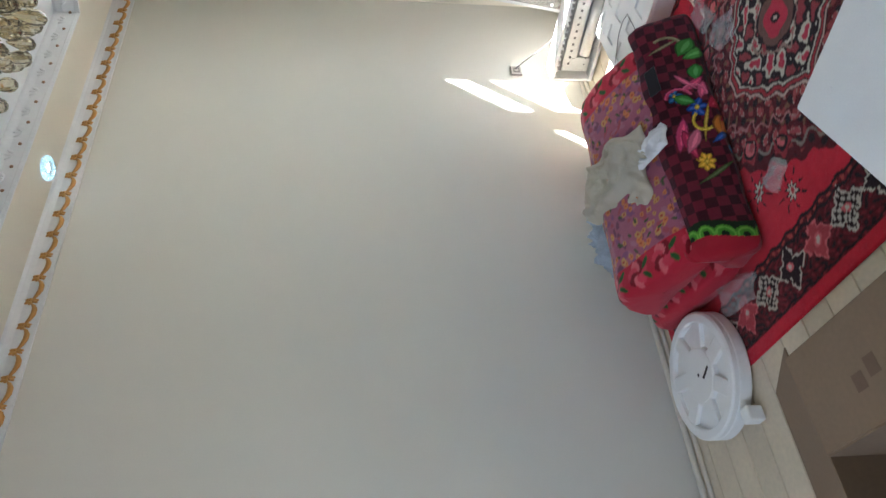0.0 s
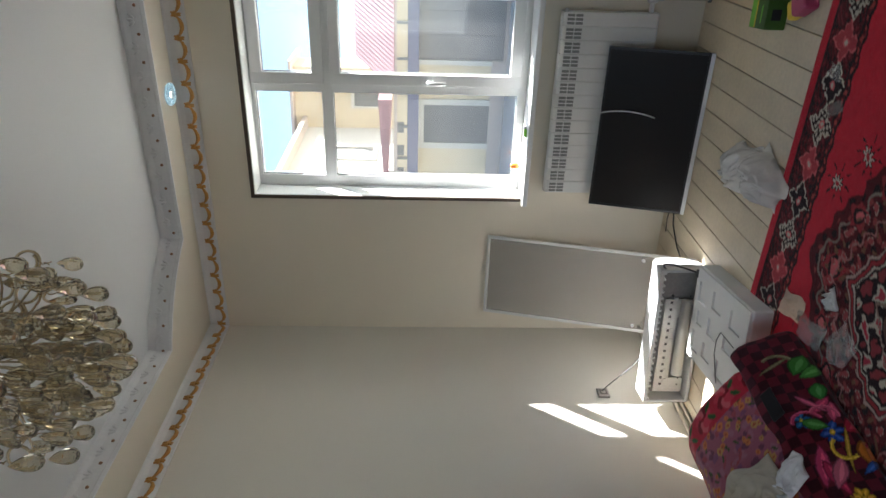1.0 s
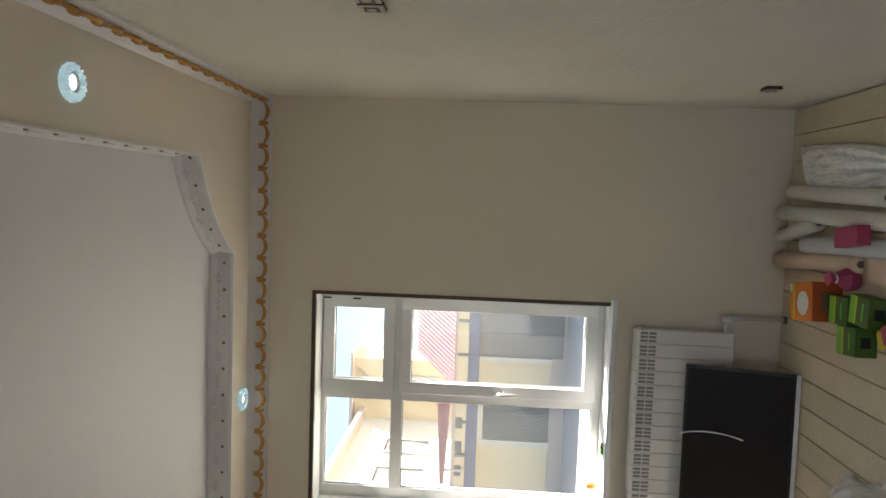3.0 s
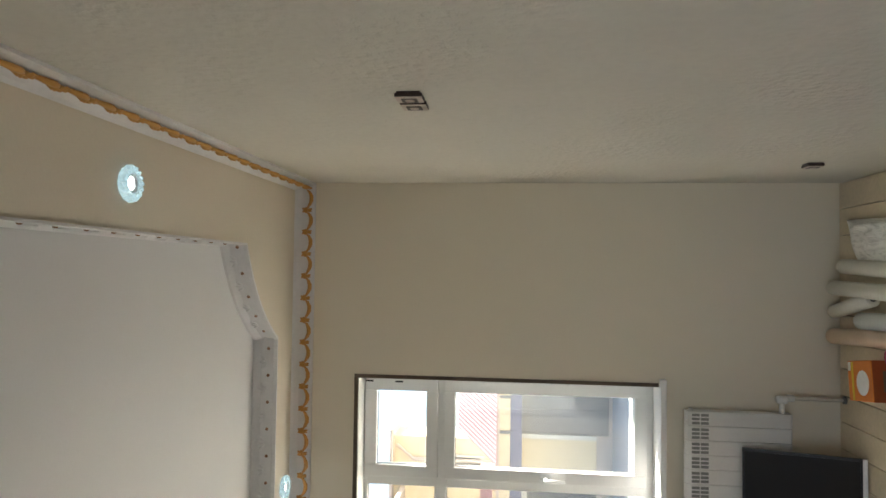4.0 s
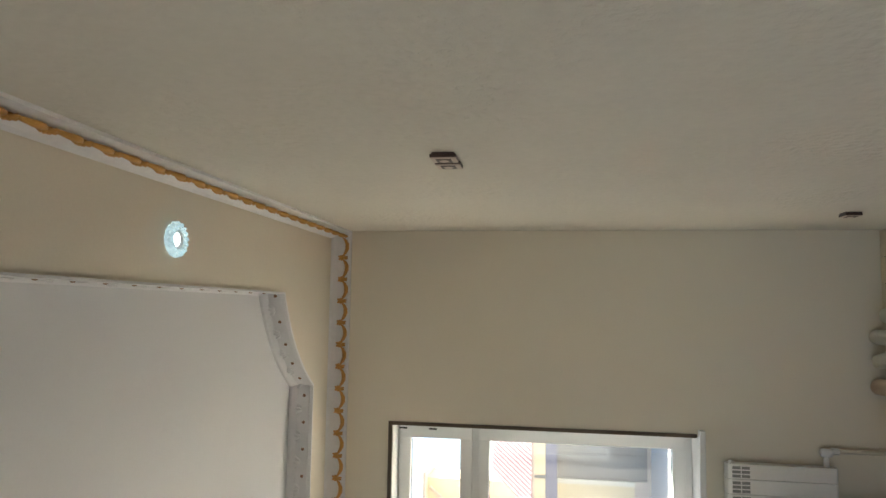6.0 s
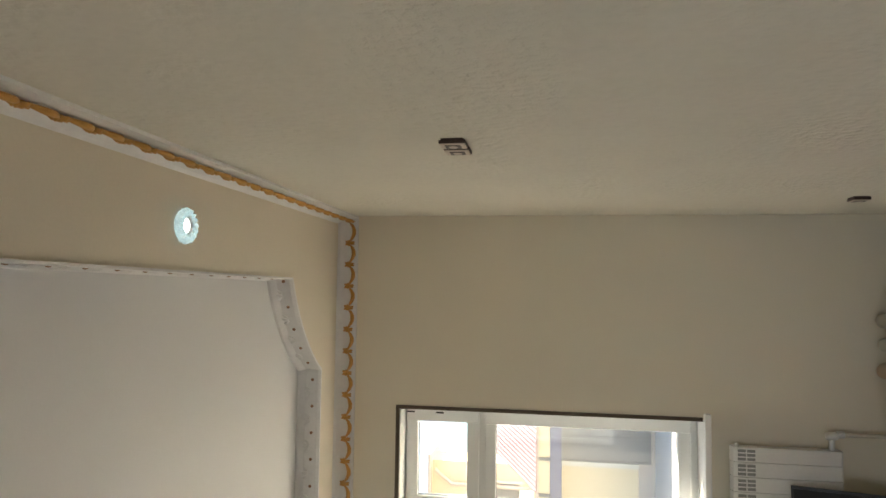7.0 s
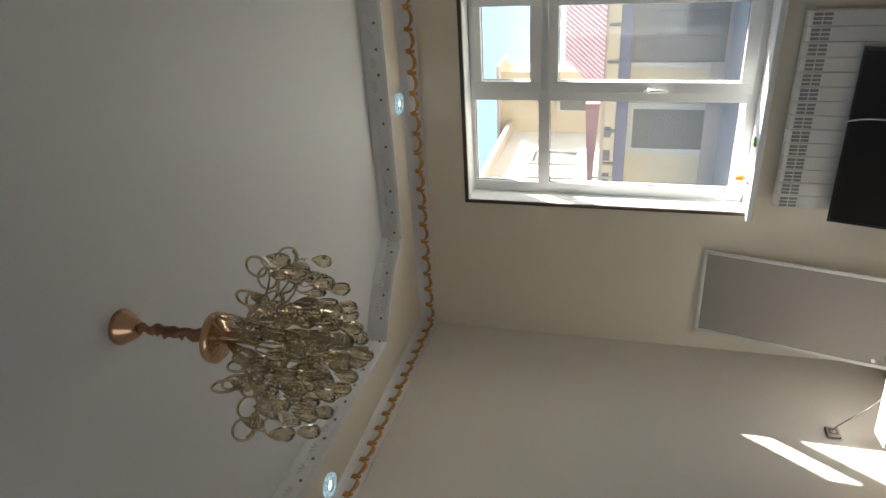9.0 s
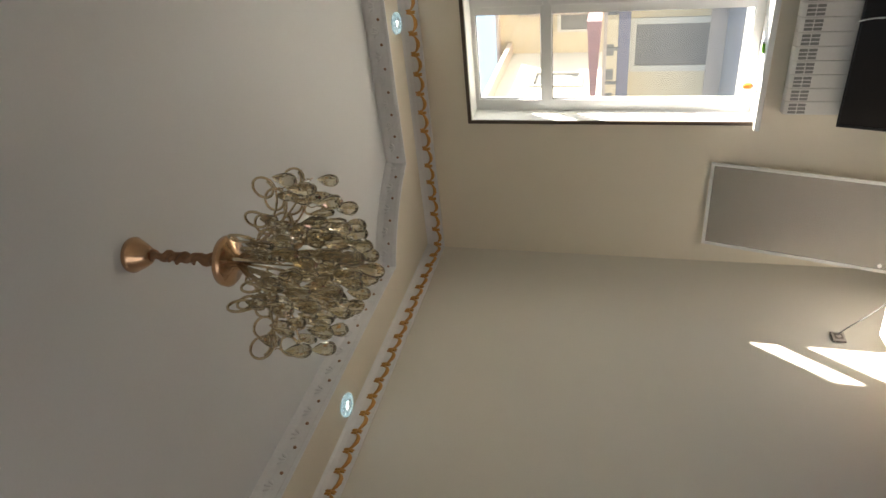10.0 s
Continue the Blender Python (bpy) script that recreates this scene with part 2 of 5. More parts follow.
def tube(points, r, n=8, bm=None, caps=True):
    """A round tube of radius r (or one radius a point) along points."""
    t = bmesh.new()
    pts = [Vector(p) for p in points]
    rings, up = [], Vector((0.13, 0.31, 0.94))
    for i, p in enumerate(pts):
        d = (pts[min(i + 1, len(pts) - 1)] - pts[max(i - 1, 0)]).normalized()
        if abs(d.dot(up)) > 0.95:
            up = Vector((0.95, 0.2, 0.1))
        a = d.cross(up).normalized()
        b = d.cross(a)
        up = a.cross(d) if i else up
        rr = r[i] if isinstance(r, (list, tuple)) else r
        rings.append([t.verts.new(p + rr * (math.cos(2 * math.pi * k / n) * a + math.sin(2 * math.pi * k / n) * b)) for k in range(n)])
    for a, b in zip(rings, rings[1:]):
        for k in range(n):
            t.faces.new((a[k], a[(k + 1) % n], b[(k + 1) % n], b[k]))
    if caps:
        t.faces.new(rings[0][::-1]), t.faces.new(rings[-1])
    return join(bm, t)


def extrude_poly(poly, axis, a, b, bm=None, bevel=0.0):
    """A polygon of 2D points extruded along an axis from a to b."""
    t = bmesh.new()
    put = {"x": lambda p, s: (s, p[0], p[1]), "y": lambda p, s: (p[0], s, p[1]), "z": lambda p, s: (p[0], p[1], s)}[axis]
    lo, hi = [t.verts.new(put(p, a)) for p in poly], [t.verts.new(put(p, b)) for p in poly]
    n = len(poly)
    t.faces.new(lo[::-1]), t.faces.new(hi)
    for k in range(n):
        t.faces.new((lo[k], lo[(k + 1) % n], hi[(k + 1) % n], hi[k]))
    if bevel:
        bmesh.ops.bevel(t, geom=t.edges[:], offset=bevel, segments=2, affect="EDGES")
    return join(bm, t)


def turned(bm, m):
    bmesh.ops.transform(bm, matrix=m, verts=bm.verts)
    return bm


def bez(p0, p1, p2, p3, n=14):
    p0, p1, p2, p3 = map(Vector, (p0, p1, p2, p3))
    return [(1 - s) ** 3 * p0 + 3 * s * (1 - s) ** 2 * p1 + 3 * s * s * (1 - s) * p2 + s ** 3 * p3 for s in (k / n for k in range(n + 1))]


def structure(ob, label, category):
    return tagged(ob, label, category, kind="structure")


# ---- the room ----
structure(obj("floor", box(-0.3, WX + 0.3, YB - 0.3, 0.40, -0.2, -0.022), GAP), "dark underfloor showing in the gaps between floorboards", "floor")
floor = bpy.data.objects["floor"]
bm = box(-0.3, 0, YB - 0.3, 0, 0, HT + 0.2)
bm = box(-0.3, 0, YB - 0.3, 0, -0.022, 0, bm=bm)
structure(obj("wall_west", bm, WALL), "plain off-white painted wall", "wall")
structure(obj("wall_east", box(WX, WX + 0.3, YB - 0.3, 0, -0.022, HT + 0.2), WALL_R), "off-white wall with uneven roller-textured paint", "wall")
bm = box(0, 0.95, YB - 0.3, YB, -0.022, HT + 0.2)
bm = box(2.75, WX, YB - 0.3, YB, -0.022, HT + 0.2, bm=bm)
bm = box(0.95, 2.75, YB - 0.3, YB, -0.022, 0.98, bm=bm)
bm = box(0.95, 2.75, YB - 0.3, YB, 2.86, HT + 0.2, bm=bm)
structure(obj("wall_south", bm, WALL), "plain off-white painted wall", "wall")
bm = box(-0.3, OX0, 0, 0.19, -0.022, HT + 0.2)
bm = box(OX1, WX + 0.3, 0, 0.19, -0.022, HT + 0.2, bm=bm)
bm = box(OX0, OX1, 0, 0.19, -0.022, OZ0 - 0.03, bm=bm)
bm = box(OX0, OX1, 0, 0.19, OZ1, HT + 0.2, bm=bm)
bm = box(-0.3, OX0, 0.19, 0.40, -0.022, HT + 0.2, bm=bm)
bm = box(OX1, WX + 0.3, 0.19, 0.40, -0.022, HT + 0.2, bm=bm)
bm = box(OX0, OX1, 0.19, 0.40, -0.022, OZ0 - 0.03, bm=bm)
bm = box(OX0, OX1, 0.19, 0.40, OZ1, HT + 0.2, bm=bm)
structure(obj("wall_north", bm, WALL_N), "off-white painted wall with the window opening, tinted warmer and lighter for bounced light", "wall")


def tray_outline(grow=0.0):
    x0, x1, y1, y0 = 0.365 - grow, 3.252 + grow, -0.327 + grow, -5.5 - grow
    cx, cy, g = 0.53, 0.488, 0.06
    pts = []
    for (px, py), (qx, qy) in ((((x0, y1 - cy), (x0 + cx, y1))), ((x1 - cx, y1), (x1, y1 - cy)),
                              ((x1, y0 + cy), (x1 - cx, y0)), ((x0 + cx, y0), (x0, y0 + cy))):
        nx, ny = (py - qy), (qx - px)
        ln = math.hypot(nx, ny)
        mx, my = (px + qx) / 2, (py + qy) / 2
        s = 1 if (1.84 - mx) * nx + (-2.9 - my) * ny > 0 else -1
        for k in range(11):
            u = k / 10
            o = g * 4 * u * (1 - u) * s / ln
            pts.append((px + (qx - px) * u + nx * o, py + (qy - py) * u + ny * o))
    return pts


def ring_loft(levels, mat, name):
    """Closed outlines joined level by level: levels of (outline, z)."""
    t = bmesh.new()
    rows = [[t.verts.new((x, y, z)) for x, y in pts] for pts, z in levels]
    n = len(rows[0])
    for a, b in zip(rows, rows[1:]):
        for k in range(n):
            t.faces.new((a[k], a[(k + 1) % n], b[(k + 1) % n], b[k]))
    return obj(name, t, mat)


# soffit with the tray's opening: outer rectangle to outline, with thickness
t = bmesh.new()
inner = [Vector((x, y, HS)) for x, y in tray_outline()]
outer = []
for p in inner:      # the outline pushed out onto the walls
    d = Vector((p.x - 1.84, (p.y + 2.92), 0))
    s = min((WX - 1.84) / abs(d.x) if d.x > 0 else 1.84 / max(abs(d.x), 1e-6), 2.92 / max(abs(d.y), 1e-6))
    outer.append(Vector((1.84 + d.x * s, -2.92 + d.y * s, HS)))
n = len(inner)
lo = [t.verts.new(p) for p in inner]
ou = [t.verts.new(p) for p in outer]
for k in range(n):
    t.faces.new((lo[k], lo[(k + 1) % n], ou[(k + 1) % n], ou[k]))
corner = {(0, 0): None, (WX, 0): None, (WX, YB): None, (0, YB): None}
for (cx, cy) in corner:
    for k in range(n):
        a, b = outer[k], outer[(k + 1) % n]
        on_x = abs(a.x - cx) < 1e-4 or abs(b.x - cx) < 1e-4
        on_y = abs(a.y - cy) < 1e-4 or abs(b.y - cy) < 1e-4
        if on_x and on_y and (abs(a.x - b.x) > 1e-4 and abs(a.y - b.y) > 1e-4):
            t.faces.new((ou[k], ou[(k + 1) % n], t.verts.new((cx, cy, HS))))
structure(obj("ceiling", t, CREAM), "cream-painted dropped ceiling border round a white recessed tray", "ceiling")
structure(obj("ceiling_tray", box(0.02, WX - 0.02, YB + 0.02, -0.02, HT, HT + 0.05), TRAY), "smooth white recessed ceiling panel", "ceiling")
moulding = ring_loft([(tray_outline(0.0), HS - 0.012), (tray_outline(-0.01), HS - 0.012), (tray_outline(-0.012), HS + 0.008),
                      (tray_outline(-0.006), HS + 0.014), (tray_outline(-0.006), HS + 0.085), (tray_outline(-0.012), HS + 0.1),
                      (tray_outline(-0.018), HS + 0.115), (tray_outline(-0.02), HT + 0.004)], PLASTER, "tray_moulding")
structure(moulding, "white plaster crown moulding with small bronze studs round the ceiling tray", "moulding")

# cornice: white band at the top of the walls
CZ = 3.135
PROF = [(0.0, CZ), (0.012, CZ), (0.015, CZ + 0.015), (0.022, CZ + 0.03), (0.03, CZ + 0.08), (0.04, CZ + 0.108), (0.052, HS), (0.0, HS)]
t = bmesh.new()
rows = []
for x, y, sx, sy in ((0, 0, 1, -1), (WX, 0, -1, -1), (WX, YB, -1, 1), (0, YB, 1, 1)):
    rows.append([t.verts.new((x + sx * d, y + sy * d, z)) for d, z in PROF])
for a, b in zip(rows, rows[1:] + rows[:1]):
    for k in range(len(PROF) - 1):
        t.faces.new((a[k], b[k], b[k + 1], a[k + 1]))
cornice = structure(obj("cornice", t, PLASTER), "white plaster cornice with an ochre-gold scroll relief", "cornice")

# ---- window ----
window = structure(new("window_1"), "white plastic four-light window with an opening sash", "window")
bm = box(OX0, OX0 + 0.012, 0.004, 0.25, OZ0, OZ1)
bm = box(OX1 - 0.012, OX1, 0.004, 0.25, OZ0, OZ1, bm=bm)
bm = box(OX0 + 0.012, OX1 - 0.012, 0.004, 0.25, OZ1 - 0.012, OZ1, bm=bm)
part("reveal_lining", bm, PVC, window)
bm = box(OX0 - 0.014, OX0 + 0.008, -0.006, 0.0035, OZ0 + 0.01, OZ1 + 0.016)
bm = box(OX1 - 0.008, OX1 + 0.014, -0.006, 0.0035, OZ0 + 0.01, OZ1 + 0.016, bm=bm)
bm = box(OX0 + 0.008, OX1 - 0.008, -0.006, 0.0035, OZ1 - 0.006, OZ1 + 0.016, bm=bm)
part("reveal_edge", bm, DARK_EDGE, window, "thin dark brown raw edge round the opening")
bm = box(OX0 - 0.035, OX1 + 0.04, -0.05, 0.0, OZ0 - 0.03, OZ0 + 0.006, bevel=0.006)
bm = box(OX0, OX1, 0.0, 0.26, OZ0 - 0.03, OZ0 + 0.006, bm=bm)
part("window_sill", bm, PVC, window)


def frame_of(x0, x1, z0, z1, px0, px1, pz0, pz1, y0, y1, bm=None, bevel=0.004):
    bm = box(x0, px0, y0, y1, z0, z1, bevel=bevel, bm=bm)
    bm = box(px1, x1, y0, y1, z0, z1, bevel=bevel, bm=bm)
    bm = box(px0 - 0.001, px1 + 0.001, y0, y1, z0, pz0, bevel=bevel, bm=bm)
    return box(px0 - 0.001, px1 + 0.001, y0, y1, pz1, z1, bevel=bevel, bm=bm)


FX0, FX1, FZ0, FZ1 = OX0 + 0.012, OX1 - 0.012, OZ0 + 0.006, OZ1 - 0.012
bm = frame_of(FX0, FX1, FZ0, FZ1, 1.19, 2.415, 1.085, 2.79, 0.12, 0.185)
bm = box(1.765, 1.845, 0.121, 0.184, 1.08, 2.795, bevel=0.004, bm=bm)
bm = box(1.185, 2.42, 0.1195, 0.183, 2.288, 2.362, bevel=0.004, bm=bm)
part("window_frame", bm, PVC, window)
sash = part("sash", frame_of(1.822, 2.435, 1.07, 2.305, 1.895, 2.362, 1.145, 2.238, 0.098, 0.17), PVC, window)
vent = part("vent_sash", frame_of(1.822, 2.435, 2.345, 2.81, 1.895, 2.362, 2.42, 2.735, 0.098, 0.17), PVC, window)
for a, b, c, d, par in ((1.185, 1.77, 1.08, 2.292, window), (1.185, 1.77, 2.358, 2.795, window), (1.89, 2.367, 1.14, 2.243, sash), (1.89, 2.367, 2.415, 2.74, vent)):
    p = part("pane", box(a, b, 0.137, 0.141, c, d), PANE, par)
    p.visible_shadow = False
    bm = frame_of(a - 0.002, b + 0.002, c - 0.002, d + 0.002, a + 0.008, b - 0.008, c + 0.008, d - 0.008, 0.132, 0.146, bevel=0)
    part("gasket", bm, BLACK, par, "black rubber gasket")
bm = box(1.838, 1.868, 0.086, 0.098, 1.64, 1.71, bevel=0.004)
bm = tube([(1.853, 0.09, 1.675), (1.853, 0.055, 1.675), (1.853, 0.045, 1.66), (1.853, 0.045, 1.56)], [0.011, 0.011, 0.011, 0.009], 10, bm=bm)
part("handle", bm, PVC, sash, "white lever handle", smooth=True)
for z in (2.47, 2.69):
    part("hinge", box(2.437, 2.455, 0.088, 0.112, z, z + 0.055, bevel=0.003), PVC, vent)
for z in (2.57, 2.76):
    part("drain_slot", box(2.414, 2.424, 0.0955, 0.0985, z, z + 0.05), BLACK, window)
for z in (2.27, 1.2):
    part("hinge", box(2.437, 2.455, 0.088, 0.112, z, z + 0.07, bevel=0.003), PVC, sash)

FRAME_SET = Matrix.Translation((3.0, 0.06, 1.78)) @ Matrix.Diagonal((1.018, 1, 1.018, 1)) @ Matrix.Translation((-3.0, 0, -1.78))
for o in window.children:
    if not o.name.startswith(("reveal", "window_sill")):
        o.matrix_basis = FRAME_SET @ o.matrix_basis
# unseen window, assumed in the back wall to house the added fill lamp
w2 = structure(new("assumed_back_window"), "assumed white plastic window with two lights in the unseen back wall", "window")
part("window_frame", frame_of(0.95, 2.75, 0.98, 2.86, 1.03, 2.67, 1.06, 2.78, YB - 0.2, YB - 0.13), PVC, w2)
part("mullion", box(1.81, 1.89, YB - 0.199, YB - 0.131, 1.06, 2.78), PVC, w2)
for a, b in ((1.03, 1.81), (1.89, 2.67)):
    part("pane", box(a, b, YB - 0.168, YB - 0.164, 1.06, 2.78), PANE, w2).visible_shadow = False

# ---- radiator, pipe, television, insect screen ----
def radiator():
    r = empty("radiator", pose(1.172, 0, 0), "white sectional aluminium radiator under the window", "radiator")
    z0, z1, w = 0.30, 0.885, 0.0831
    prof = [(-0.03, z0), (-0.1, z0), (-0.104, z0 + 0.01), (-0.104, z1 - 0.028), (-0.098, z1 - 0.011), (-0.08, z1 - 0.003), (-0.05, z1), (-0.03, z1 - 0.004)]
    for k in range(14):
        bm = extrude_poly(prof, "x", k * w + 0.0015, (k + 1) * w - 0.0015)
        s = part("section", bm, RADI, r)
        bm = None
        # grey bars on the closed front imitate the shade inside the slots
        for (ya, za), (yb, zb) in (((-0.1035, z1 - 0.125), (-0.1035, z1 - 0.083)), ((-0.1035, z1 - 0.075), (-0.1035, z1 - 0.033))):
            tilt = math.degrees(math.atan2(yb - ya, zb - za))
            for c in range(3):
                q = turned(box(-0.0075, 0.0075, -0.003, 0.003, -0.0215, 0.0215), pose(k * w + 0.017 + c * 0.023, (ya + yb) / 2, (za + zb) / 2, -tilt, 0, 0))
                bm = join(bm, q)
        part("grille", bm, SLOT, s)
    part("valve", tube([(1.16, -0.066, 0.345), (1.25, -0.066, 0.345)], 0.016, 10), RADI, r, smooth=True)
    part("valve_body", lathe([(0.018, -0.03), (0.024, -0.02), (0.024, 0.02), (0.018, 0.03)], 12), RADI, r, smooth=True).location = (1.24, -0.066, 0.345)
    part("bleed_plug", lathe([(0.012, 0), (0.012, 0.02)], 10), RADI, r).matrix_basis = pose(1.178, -0.066, 0.852, 0, -90, 0)
    part("pipe", tube([(1.25, -0.066, 0.345), (1.25, -0.067, 0.2), (1.25, -0.07, 0.0)], 0.0125, 10), PIPE, r, smooth=True)
    part("pipe_collar", lathe([(0.022, 0), (0.022, 0.012), (0.014, 0.016)], 12), ACD, r).location = (1.25, -0.07, 0.0)
    part("coupling", lathe([(0.02, -0.02), (0.02, 0.02)], 6), ZINC, r, "brass-coloured nut").location = (1.25, -0.067, 0.30)
    return r


radiator()


def television():
    lean = math.degrees(math.asin(0.16 / 0.6))
    tv = empty("television", pose(1.645, -0.325, 0.012, -lean, 0, 1.0), "black flat television leaning on the radiator, standing on the floor", "television")
    part("back", box(-0.505, 0.505, 0.0, 0.022, 0.0, 0.597, bevel=0.006), BLACK, tv)
    part("screen", box(-0.498, 0.498, -0.006, 0.0, 0.022, 0.591), SCREEN, tv)
    part("bezel", frame_of(-0.512, 0.512, 0.0, 0.601, -0.496, 0.496, 0.026, 0.589, -0.011, 0.0005, bevel=0.002), BLACK, tv)
    part("bottom_bezel", box(-0.512, 0.512, -0.016, 0.004, -0.008, 0.016, bevel=0.003), SILVER, tv, "silver strip along the lower edge")
    return tv


television()
bm = tube(bez((1.735, -0.16, 0.605), (1.785, -0.23, 0.57), (1.8, -0.27, 0.42), (1.755, -0.292, 0.29), 16), 0.0045, 6)
tagged(obj("white_cable", bm, ACW, smooth=True), "thin white cable hanging down over the television", "cable")


def insect_screen():
    a = math.degrees(math.atan2(0.3, 1.2))
    s = empty("insect_screen", pose(0.495, -0.33, 0.02, -a, 0, 2), "white-framed grey insect screen leaning against the wall", "insect screen")
    part("frame", frame_of(-0.313, 0.313, 0, 1.25, -0.291, 0.291, 0.022, 1.228, 0.0, 0.012, bevel=0.002), ALU, s)
    part("mesh", box(-0.293, 0.293, 0.004, 0.007, 0.02, 1.23), MESHM, s, "fine grey mesh")
    for x in (-0.26, 0.26):
        part("tab", lathe([(0.012, 0), (0.012, 0.01)], 10), ACW, s).matrix_basis = pose(x, 0.0, 0.17, 90, 0, 0)
    return s


insect_screen()


# ---- sockets ----
def outlet(name, m, gangs, label, mats=(SOCKET, SOCKET_D), toggles=False):
    o = empty(name, m, label, "socket")
    for g in range(gangs):
        y = g * 0.1
        part("back_box", box(-0.036, 0.036, y - 0.036, y + 0.036, 0, 0.006), mats[1], o)
        part("plate_edge", box(-0.0425, 0.0425, y - 0.0375, y + 0.0375, 0.0055, 0.017, bevel=0.002), mats[1], o, "dark edge of the plate")
        part("plate", box(-0.041, 0.041, y - 0.036, y + 0.036, 0.0165, 0.0205, bevel=0.002), mats[0], o)
        part("insert", box(-0.025, 0.025, y - 0.024, y + 0.024, 0.0202, 0.0225, bevel=0.001), mats[1], o)
        part("well", lathe([(0.016, 0.0222), (0.014, 0.0235)], 16), mats[0], o).location = (0, y, 0)
    return o


outlet("wall_socket", pose(0, -0.772, 0.476, 90, 0, 90), 1, "brown-grey wall socket with a plug lead", mats=(TAUPE, TAUPE_D))
outlet("wall_socket", pose(WX, -0.715, 0.435, 90, 0, -90), 1, "brown-grey wall socket near the floor")
outlet("wall_socket", pose(WX, -2.115, 2.195, 0, -90, 0) @ pose(0, 0, 0, 0, 0, 0), 2, "double brown-grey wall socket high on the wall")
bm = tube(bez((0.02, -0.764, 0.482), (0.1, -0.76, 0.44), (0.16, -0.75, 0.33), (0.3, -0.75, 0.26)), 0.004, 6)
tagged(obj("power_lead", bm, ACD, smooth=True), "thin grey power lead running from the wall socket", "cable")
bm = tube([(1.14, -0.27, 0.05), (1.08, -0.2, 0.012), (1.0, -0.22, 0.008), (0.9, -0.35, 0.008), (0.82, -0.6, 0.008)], 0.005, 6)
tagged(obj("black_cable", bm, BLACK, smooth=True), "black cable lying on the floor beside the television", "cable")
bm = tube([(1.12, -0.23, 0.06), (1.06, -0.12, 0.01), (0.98, -0.1, 0.008), (0.9, -0.12, 0.008)], 0.004, 6)
tagged(obj("black_cable", bm, BLACK, smooth=True), "black cable lying on the floor beside the television", "cable")
bm = tube([(0.035, YB + 0.02, 0.03), (0.035, -1.2, 0.03), (0.035, -0.03, 0.03)], 0.016, 10)
bm = tube([(0.075, YB + 0.02, 0.014), (0.075, -0.03, 0.014)], 0.012, 8, bm=bm)
structure(obj("skirting_pipe", bm, PIPE, smooth=True), "cream-painted pipes along the foot of the wall", "pipe")


# ---- ceiling lamps ----
def spot(x, y):
    s = empty("ceiling_spotlight", pose(x, y, HS), "lit recessed spotlight with a crystal petal rim", "spotlight", "ceiling spotlights")
    part("rim", lathe([(0.026, -0.008), (0.027, -0.02), (0.034, -0.021), (0.036, 0.0)], 24), SILVER, s, smooth=True)
    part("lamp", lathe([(0.0, -0.012), (0.026, -0.012), (0.026, 0.002)], 20), LAMP, s, "glowing white diode disc")
    t = bmesh.new()
    rings = []
    for r, z, wave in ((0.037, -0.004, 0.0), (0.038, -0.022, 0.02), (0.045, -0.029, 0.05), (0.052, -0.024, 0.07), (0.058, -0.027, 0.07), (0.064, -0.02, 0.07), (0.066, -0.01, 0.06), (0.06, 0.0, 0.0)):
        rings.append([t.verts.new((r * (1 + wave * math.cos(16 * a)) * math.cos(a), r * (1 + wave * math.cos(16 * a)) * math.sin(a), z + 0.08 * wave * math.sin(16 * a))) for a in (2 * math.pi * k / 96 for k in range(96))])
    for a, b in zip(rings, rings[1:] + rings[:1]):
        for k in range(96):
            t.faces.new((a[k], a[(k + 1) % 96], b[(k + 1) % 96], b[k]))
    part("crystal_ring", t, ROSETTE, s, "scalloped clear crystal ring with a faint added glow")
    for k in range(16):
        a = 2 * math.pi * (k + 0.5) / 16
        bm = lathe([(0.001, -0.034), (0.0045, -0.03), (0.005, -0.024), (0.001, -0.021)], 6)
        part("bead", turned(bm, pose(0.05 * math.cos(a), 0.05 * math.sin(a), 0)), ROSETTE, s)


for x, y in ((1.805, -0.16), (3.42, -1.89), (0.165, -1.885)):
    spot(x, y)


